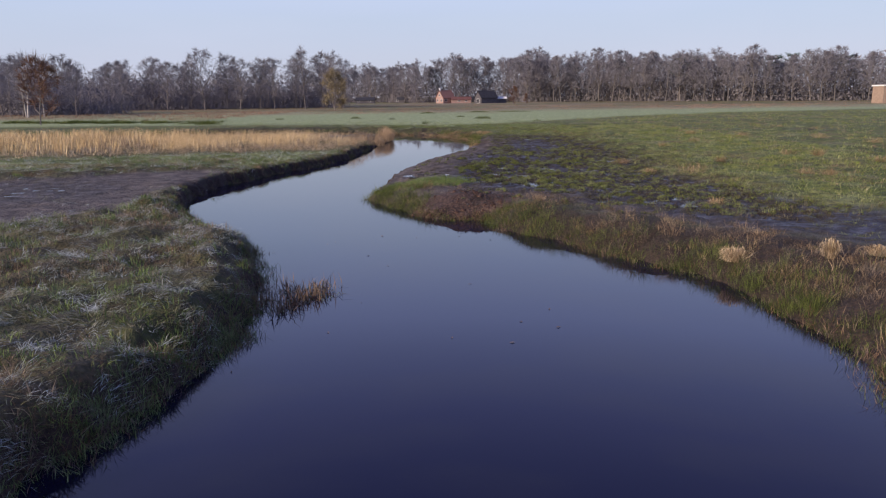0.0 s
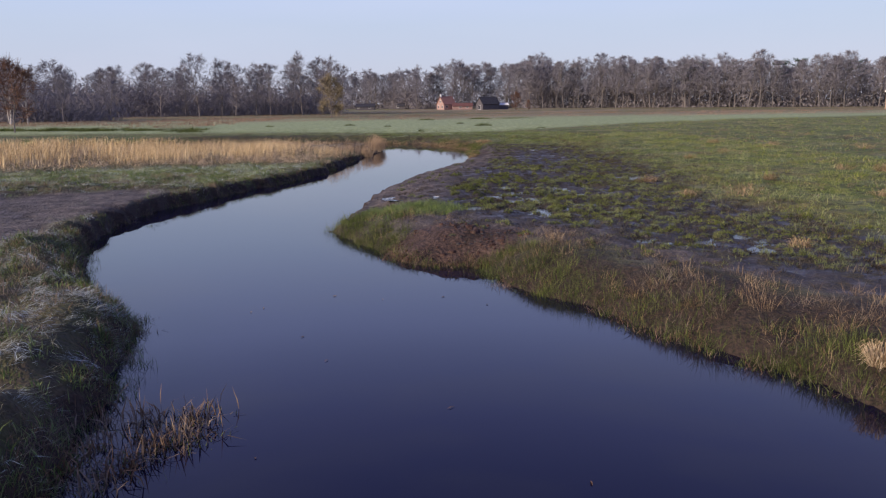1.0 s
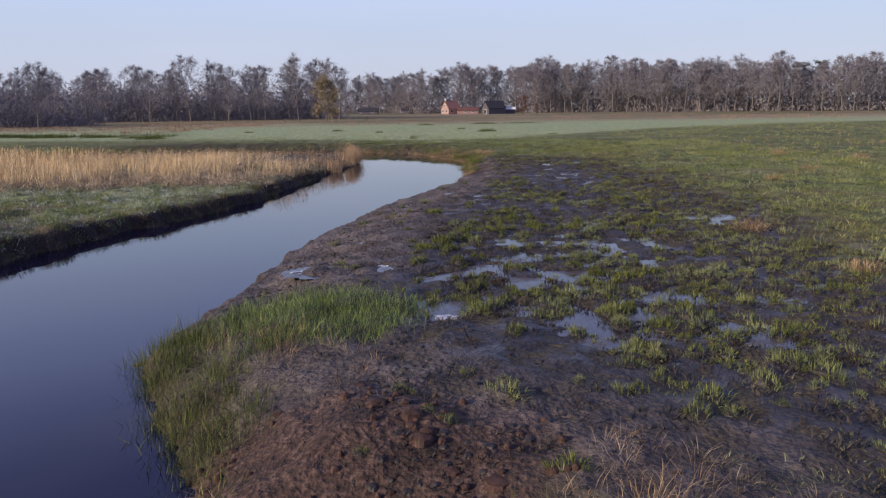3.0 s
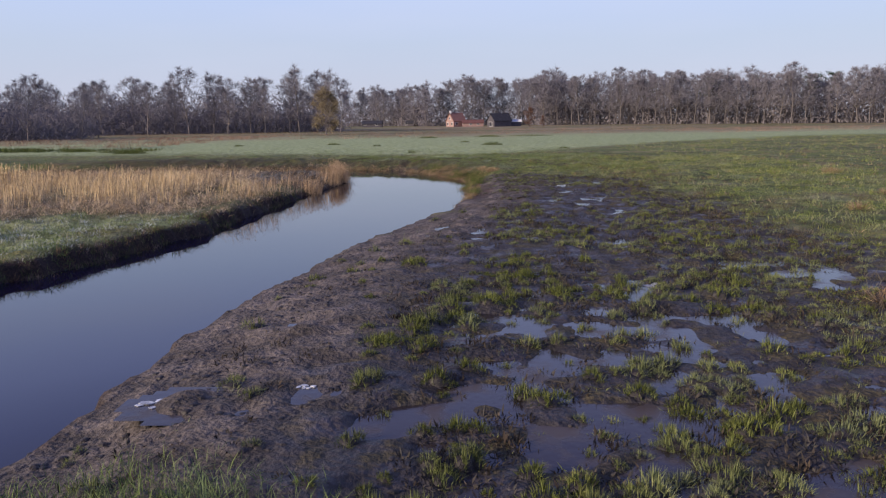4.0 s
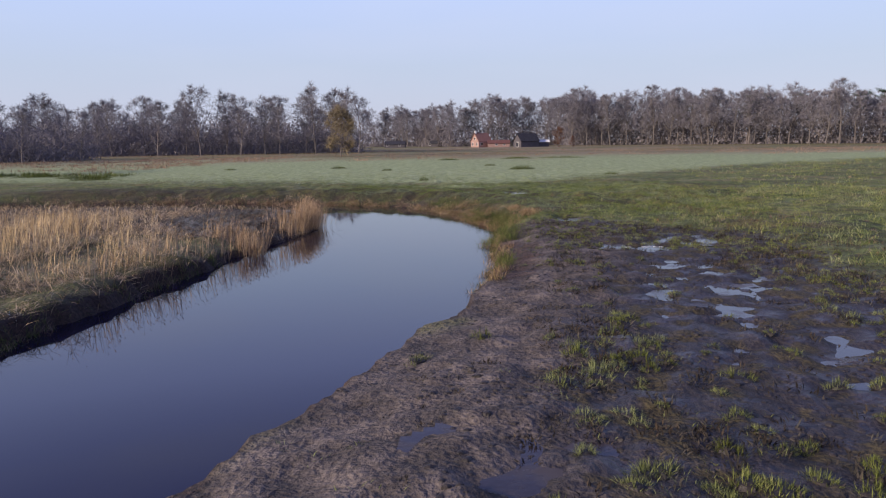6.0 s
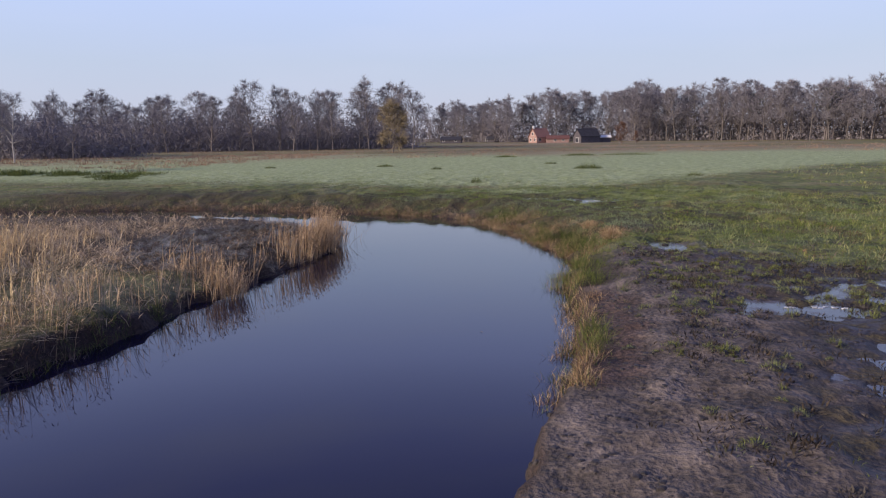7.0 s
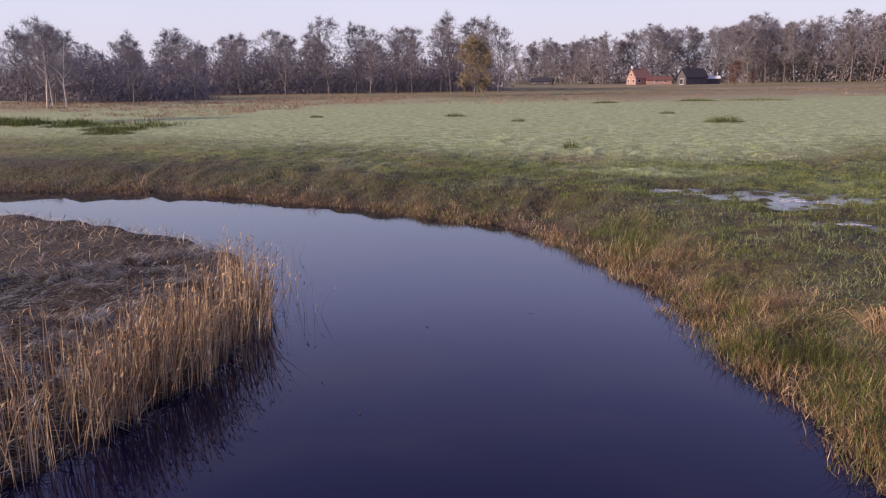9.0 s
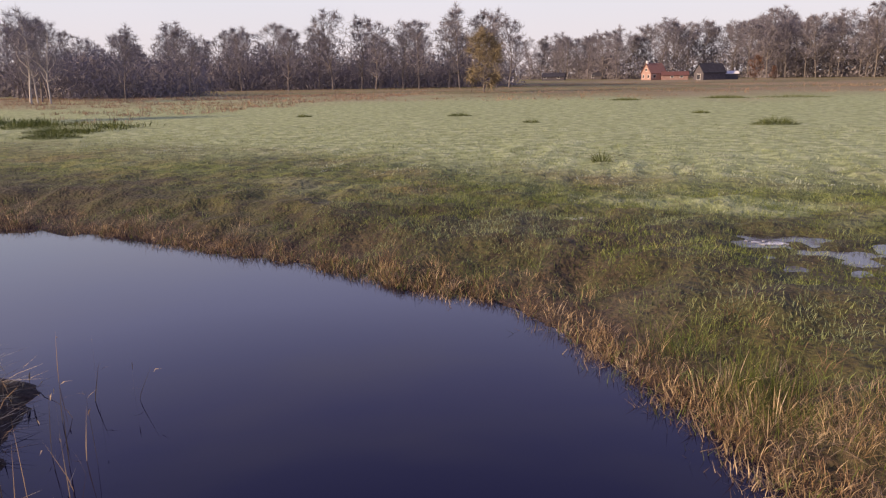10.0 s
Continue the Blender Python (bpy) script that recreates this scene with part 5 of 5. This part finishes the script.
plant(WILLOW, -32.5, 218, 1.0, "yellowish bare willow with drooping twigs", "tree")

# the wood behind the farm and along the right
WOOD = [(40, 432), (60, 425), (85, 402), (112, 365), (140, 330), (172, 300), (210, 280), (260, 265), (330, 250)]
WL = np.array(WOOD, float)
along = np.concatenate([[0], np.cumsum(np.hypot(*np.diff(WL, axis=0).T))])
for row in range(3):
    for s in np.arange(0, along[-1], 7.5):
        s += RNG.uniform(-2.5, 2.5)
        x, y = np.interp(s, along, WL[:, 0]) + row * 6, np.interp(s, along, WL[:, 1]) + row * 9 + RNG.uniform(-5, 5)
        tall = np.interp(x, [40, 85, 125, 170, 200, 330], [24.6, 23.6, 20.8, 18.4, 16.2, 14.8]) * RNG.uniform(0.88, 1.08) + row * 0.3
        plant(BEECH[int(RNG.integers(3))] if row < 1 else (OAKS + SLIM)[int(RNG.integers(7))], x, y, tall / (22 if row < 1 else 18), "tall bare beech with a pale trunk at the wood's edge" if row < 1 else "bare tree deep in the wood", "tree", "trees of the wood")
for x, y, t in [(118, 372, 25), (128, 378, 26), (150, 345, 24), (156, 352, 25.5), (163, 350, 26), (175, 330, 23), (182, 338, 24), (205, 310, 21), (214, 312, 21), (140, 372, 27), (100, 410, 27), (232, 300, 20)]:
    plant(PINES[int(t) % 2], x, y, t * 0.86 / 23, "tall dark green pine rising from the wood", "tree", "pines of the wood")
# the wood far behind the farm
for k in range(46):
    x = -78 + k * 3.1 + RNG.uniform(-2, 2)
    y = 470 + RNG.uniform(0, 40) + 90 * max(0.0, min(1.0, (-20 - x) / 40))
    tall = 25.5 * RNG.uniform(0.9, 1.05) * (1.12 if x > -5 else 0.98)
    plant((OAKS + SLIM)[int(RNG.integers(7))], x, y, tall / 18, "bare tree in the grey winter wood", "tree", "trees of the winter wood")


def thicket(n, place, tall, name, label, thick=1.35):
    """Twiggy undergrowth: sprays of fine shoots in rounded bushes of all heights."""
    x, y = place(n)
    h = tall * (0.35 + 0.75 * vnoise(x, y, 5.0, 97) + 0.25 * (vnoise(x, y, 1.7, 98) - 0.5))
    z = 0.7 + h * RNG.random(n) ** 1.25
    way = np.stack([RNG.normal(0, 0.7, n), RNG.normal(0, 0.7, n), RNG.normal(0.6, 0.6, n)], -1)
    way *= (u(n, 0.7, 1.8) / np.linalg.norm(way, axis=1))[:, None]
    side = np.cross(way, RNG.normal(0, 1, (n, 3)))
    side *= (thick * u(n, 0.06, 0.15) / np.linalg.norm(side, axis=1))[:, None]
    base = np.stack([x, y, z], -1)
    v = np.stack([base - side, base + side, base + way], 1).reshape(-1, 3)
    v[:, 2] = np.maximum(v[:, 2], 0.6)
    return stuff(name, (v, np.arange(3 * n).reshape(-1, 3)), HAZED_THICKET, label, "undergrowth")


def along_line(line, depth):
    p = np.array(line, float)
    cum = np.concatenate([[0], np.cumsum(np.hypot(*np.diff(p, axis=0).T))])

    def place(n):
        s = RNG.uniform(0, cum[-1], n)
        return np.interp(s, cum, p[:, 0]) + RNG.normal(0, 2, n), np.interp(s, cum, p[:, 1]) + RNG.uniform(0, depth, n)
    return place


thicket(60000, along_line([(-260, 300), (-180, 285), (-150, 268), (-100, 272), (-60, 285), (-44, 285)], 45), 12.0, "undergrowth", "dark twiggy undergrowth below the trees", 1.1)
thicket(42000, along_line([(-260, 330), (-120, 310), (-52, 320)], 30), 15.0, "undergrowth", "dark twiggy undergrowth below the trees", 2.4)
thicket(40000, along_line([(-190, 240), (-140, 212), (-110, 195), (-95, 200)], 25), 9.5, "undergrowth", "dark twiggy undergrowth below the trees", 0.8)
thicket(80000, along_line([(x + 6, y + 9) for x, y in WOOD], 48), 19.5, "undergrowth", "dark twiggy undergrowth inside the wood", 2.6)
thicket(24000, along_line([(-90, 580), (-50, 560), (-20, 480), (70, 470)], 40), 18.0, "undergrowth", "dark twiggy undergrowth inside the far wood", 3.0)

# ---- the farm and far buildings ----
BRICK = surface_material("red_brick", [(0.3, (0.26, 0.16, 0.135)), (0.7, (0.38, 0.26, 0.225))], 0.8)
TILE = surface_material("orange_roof_tiles", [(0.3, (0.19, 0.095, 0.075)), (0.7, (0.29, 0.155, 0.125))], 0.8)
OLD_TILE = surface_material("dark_red_tiles", [(0.3, (0.10, 0.045, 0.04)), (0.7, (0.17, 0.08, 0.07))], 0.8)
SLATE = surface_material("dark_roof", [(0.3, (0.018, 0.018, 0.024)), (0.7, (0.05, 0.05, 0.06))], 0.8)
RENDER_WHITE = surface_material("white_plaster", [(0.3, (0.62, 0.60, 0.57)), (0.7, (0.80, 0.78, 0.75))], 1.5)
BOARDS = surface_material("weathered_boards", [(0.3, (0.05, 0.045, 0.05)), (0.7, (0.12, 0.11, 0.12))], 0.6)
DARK = surface_material("dark_glass", [(0.3, (0.02, 0.02, 0.025)), (0.7, (0.05, 0.05, 0.06))], 0.6, 0.2)
TAN = surface_material("tan_brick", [(0.3, (0.22, 0.15, 0.11)), (0.7, (0.38, 0.28, 0.21))], 0.6)


def gabled(bm, w, d, eave, ridge, along_x=True, over=0.35, thick=0.22):
    """Two roof slopes with thickness, over walls w by d."""
    if along_x:
        for s in (-1, 1):
            q = [(-w / 2 - over, s * (d / 2 + over), eave - 0.2), (w / 2 + over, s * (d / 2 + over), eave - 0.2), (w / 2 + over, 0, ridge), (-w / 2 - over, 0, ridge)]
            lo, hi = [bm.verts.new(v) for v in q], [bm.verts.new((v[0], v[1], v[2] + thick)) for v in q]
            bm.faces.new(lo), bm.faces.new(hi)
            for i in range(4):
                bm.faces.new((lo[i], lo[(i + 1) % 4], hi[(i + 1) % 4], hi[i]))
    bmesh.ops.recalc_face_normals(bm, faces=bm.faces)
    return bm


def wall_block(w, d, eave, ridge):
    """Walls with gable ends."""
    bm = bmesh.new()
    pts = [(-d / 2, -0.3), (d / 2, -0.3), (d / 2, eave), (0, ridge), (-d / 2, eave)]
    a, b = [bm.verts.new((-w / 2, y, z)) for y, z in pts], [bm.verts.new((w / 2, y, z)) for y, z in pts]
    bm.faces.new(a), bm.faces.new(b)
    for i in range(5):
        bm.faces.new((a[i], a[(i + 1) % 5], b[(i + 1) % 5], b[i]))
    bmesh.ops.recalc_face_normals(bm, faces=bm.faces)
    return bm


def building(name, x, y, turn, w, d, eave, ridge, wall, roof, label, windows=(), chimney=None):
    root = new(name)
    root.matrix_world = pose(x, y, ground_at(x, y), 0, 0, turn)
    part("wall", wall_block(w, d, eave, ridge), wall, root)
    r = part("roof", gabled(bmesh.new(), w, d, eave, ridge), roof, root)
    if chimney is not None:
        part("chimney", box(bmesh.new(), chimney - 0.4, chimney + 0.4, -0.4, 0.4, ridge - 0.6, ridge + 1.2, 0.05), RENDER_WHITE, r, "white chimney stack")
    for face, u0, u1, z0, z1 in windows:
        if face == "front":
            span = (u0, u1, -d / 2 - 0.06, -d / 2 + 0.06)
        else:
            span = (-w / 2 - 0.06, -w / 2 + 0.06, u0, u1)
        frame_part = part("window", box(bmesh.new(), *span, z0, z1, 0.03), RENDER_WHITE, root, "white window frame")
        m = 0.14
        if face == "front":
            inner = (u0 + m, u1 - m, -d / 2 - 0.09, -d / 2 - 0.02)
        else:
            inner = (-w / 2 - 0.09, -w / 2 - 0.02, u0 + m, u1 - m)
        part("pane", box(bmesh.new(), *inner, z0 + m, z1 - m), DARK, frame_part)
    return tagged(root, label, "house" if name == "farmhouse" else "building")


building("farmhouse", 0, 425, 35, 8, 7.4, 2.9, 7.2, BRICK, TILE, "red brick farmhouse with a dull orange tiled roof", [("side", -2.6, -1.2, 0.8, 2.4), ("side", 1.2, 2.6, 0.8, 2.4), ("side", -0.7, 0.7, 3.8, 5.2), ("front", -3, -1.4, 0.9, 2.4), ("front", 1.4, 3.0, 0.9, 2.4)], -3.6)
building("shed", 9, 420, 2, 11, 5, 2.0, 3.4, BRICK, OLD_TILE, "low red brick shed beside the farmhouse", [("front", -2, -0.6, 0.8, 1.8), ("front", 2, 3.4, 0.8, 1.8)])
building("barn", 22, 398, 28, 10, 7, 2.9, 6.4, BOARDS, SLATE, "grey boarded barn with a dark roof", [("side", -1.4, 1.4, 0.0, 2.4)])
building("shed", 30, 402, 8, 6, 4, 2.4, 3.2, BOARDS, RENDER_WHITE, "small grey shed with a pale roof")
building("house", -66, 415, 12, 7, 6, 2.8, 5.0, RENDER_WHITE, SLATE, "white house half hidden behind the trees", [("front", -3, -1.6, 0.9, 2.3), ("front", 1.6, 3, 0.9, 2.3)])
building("long_barn", -92, 425, 5, 30, 8, 2.4, 4.6, BRICK, SLATE, "long low brick barn behind the trees", [("front", -12 + 6 * i, -10 + 6 * i, 0.9, 2.0) for i in range(5)])
building("house", -30, 500, -10, 5, 4, 2.0, 3.6, BOARDS, SLATE, "small grey house at the far wood's edge", [("front", -3, -1.6, 0.9, 2.3)])
building("house", -52, 480, 0, 12, 7, 2.0, 3.8, BOARDS, SLATE, "low dark boarded house at the far wood's edge", [("front", -5, -3.6, 0.9, 2.0), ("front", 2, 3.6, 0.9, 2.0)])
root = new("brick_building")
root.matrix_world = pose(141.5, 236, ground_at(141.5, 236), 0, 0, 0)
part("wall", box(bmesh.new(), -4, 4, -3, 3, -0.3, 5.3, 0.04), TAN, root)
part("roof", box(bmesh.new(), -4.3, 4.3, -3.3, 3.3, 5.3, 5.75, 0.06), RENDER_WHITE, root, "white flat roof edge")
tagged(root, "tan brick building with a white flat roof edge", "building")

# rush clumps on the meadow: x, y, half width, height
for x, y, r, t in [(6.5, 126, 1.4, 0.9), (-16.3, 136, 1.0, 0.6), (-36, 113, 2.0, 0.9), (-39, 117, 3.0, 0.7), (-2.7, 105, 0.35, 0.8), (8, 175, 3, 0.7), (-4, 170, 2, 0.6), (16, 176, 5, 0.6),
                   (-30, 135, 0.8, 0.5), (-9, 128, 0.6, 0.5), (3, 140, 0.8, 0.5), (14, 112, 0.6, 0.5), (-46, 121, 3.5, 0.6)]:
    n = int(600 * min(r, 3))
    a, q = u(n, 0, 2 * np.pi), r * np.sqrt(RNG.random(n))
    bx, by = q * np.cos(a), 0.6 * q * np.sin(a)
    ob = new("rush_clump", mesh_from("rush_clump", *blades(bx, by, np.zeros(n), u(n, 0.45, 1.0) * t * (1.1 - 0.75 * (q / r) ** 2), u(n, 0.010, 0.020), u(n, 0.1, 0.6) + 0.5 * q / r, a), RUSH))
    ob.location = (x, y, ground_at(x, y))
    tagged(ob, "dark green rush clump on the frosted meadow", "rush clump", "rush clumps")
# pale dead clumps: drooping domes of straw; x, y, half width, height
def straw_dome(r, t, n):
    a, q = u(n, 0, 2 * np.pi), np.sqrt(RNG.random(n))
    way = np.stack([np.cos(a), np.sin(a), 0 * a], -1)
    turn = RNG.uniform(0, np.pi, n)
    side = np.stack([np.cos(turn), np.sin(turn), 0 * a], -1) * u(n, 0.0025, 0.005)[:, None]
    rise = np.stack([0 * a, 0 * a, t * u(n, 0.35, 1.1) * (1 - 0.3 * q)], -1)
    base = way * (0.6 * r * q)[:, None]
    way = way + RNG.normal(0, 0.35, (n, 3)) * (1, 1, 0.2)
    mid = way * (0.8 * r * q)[:, None] + rise
    tip = way * (r * (q + u(n, 0.0, 0.3)))[:, None] + rise * u(n, 0.25, 0.9)[:, None]
    v = np.stack([base - side, base + side, mid - side, mid + side, tip], 1).reshape(-1, 3)
    return v, ((np.arange(n) * 5)[:, None, None] + np.array([[0, 1, 3], [0, 3, 2], [2, 3, 4]])).reshape(-1, 3)


for x, y, r, t in [(7.4, 19.8, 0.38, 0.42), (9.0, 18.3, 0.2, 0.5), (10.2, 18.5, 0.3, 0.3), (9.8, 27.5, 0.3, 0.35), (10.0, 42.5, 0.45, 0.35), (10.2, 37.4, 0.35, 0.35), (12.0, 36.7, 0.7, 0.55), (15.3, 41.8, 0.35, 0.4),
                   (17.4, 36.6, 0.45, 0.4), (17.9, 35.4, 0.4, 0.4), (21.2, 46.6, 0.5, 0.4), (22.3, 45.1, 0.4, 0.5), (31.4, 62.7, 0.7, 0.5), (23.7, 41.2, 0.6, 0.4), (23.7, 72.0, 0.6, 0.4), (31.6, 55.4, 0.7, 0.45),
                   (4.5, 77.8, 0.5, 0.36), (3.9, 80.0, 0.45, 0.34), (4.3, 76.4, 0.4, 0.34), (20, 60, 0.5, 0.35), (27, 68, 0.6, 0.4), (16, 55, 0.4, 0.35)]:
    ob = new("straw_clump", mesh_from("straw_clump", *straw_dome(r * (1.0 if y < 20 else 1.25), t, 420 if y < 20 or 70 < y < 85 else 170), LITTER if y < 20 else STRAW))
    ob.location = (x, y, ground_at(x, y) - 0.03)
    tagged(ob, "pale drooping clump of dead sedge", "grass clump", "dead sedge clumps")

# dead rush stems standing in the water off the left bank
n = 1000
pick = RNG.integers(0, 9, n)
hub = np.array([(-3.0, 18.2), (-3.2, 17.7), (-2.8, 18.9), (-3.3, 17.2), (-3.9, 18.0), (-4.0, 17.3), (-2.7, 18.3), (-3.5, 18.8), (-4.2, 18.8)])[pick]
bx, by = hub[:, 0] + RNG.normal(0, 0.16, n), hub[:, 1] + RNG.normal(0, 0.22, n)
stuff("dead_rushes", blades(bx, by, np.full(n, -0.05), u(n, 0.22, 0.66), u(n, 0.010, 0.024), u(n, 0.1, 1.1), droop=0.9), BROWN, "broken brown rush stems standing in the water", "rushes")
bx, by = hub[:, 0] + RNG.normal(0, 0.22, n), hub[:, 1] + RNG.normal(-0.1, 0.22, n)
stuff("water_sedge", blades(bx, by, np.full(n, -0.05), u(n, 0.08, 0.3), u(n, 0.008, 0.014), u(n, 0.3, 1.2)), RUSH, "green sedge lying in the shallow water", "grass")

# leaves and bits of reed drifting on the river
n = 24
fx, fy = RNG.uniform(-3.5, 2.5, n), RNG.uniform(13, 27, n)
fx[18:], fy[18:] = RNG.uniform(-4.5, 1.0, 6), RNG.uniform(66, 84, 6)
spin, long_, wide = u(n, 0, 6.28), u(n, 0.02, 0.08), u(n, 0.008, 0.02)
ca, sa = np.cos(spin), np.sin(spin)
corner = [np.stack([fx + a * long_ * ca - b * wide * sa, fy + a * long_ * sa + b * wide * ca, np.full(n, 0.008) + 0.012 * c], -1) for a, b, c in ((-1, 0, 0), (0, -1, 1), (1, 0, 0), (0, 1, 1))]
stuff("floating_leaves", (np.stack(corner, 1).reshape(-1, 3), np.arange(4 * n).reshape(-1, 4)), BROWN, "brown leaves and reed bits drifting on the water", "debris")
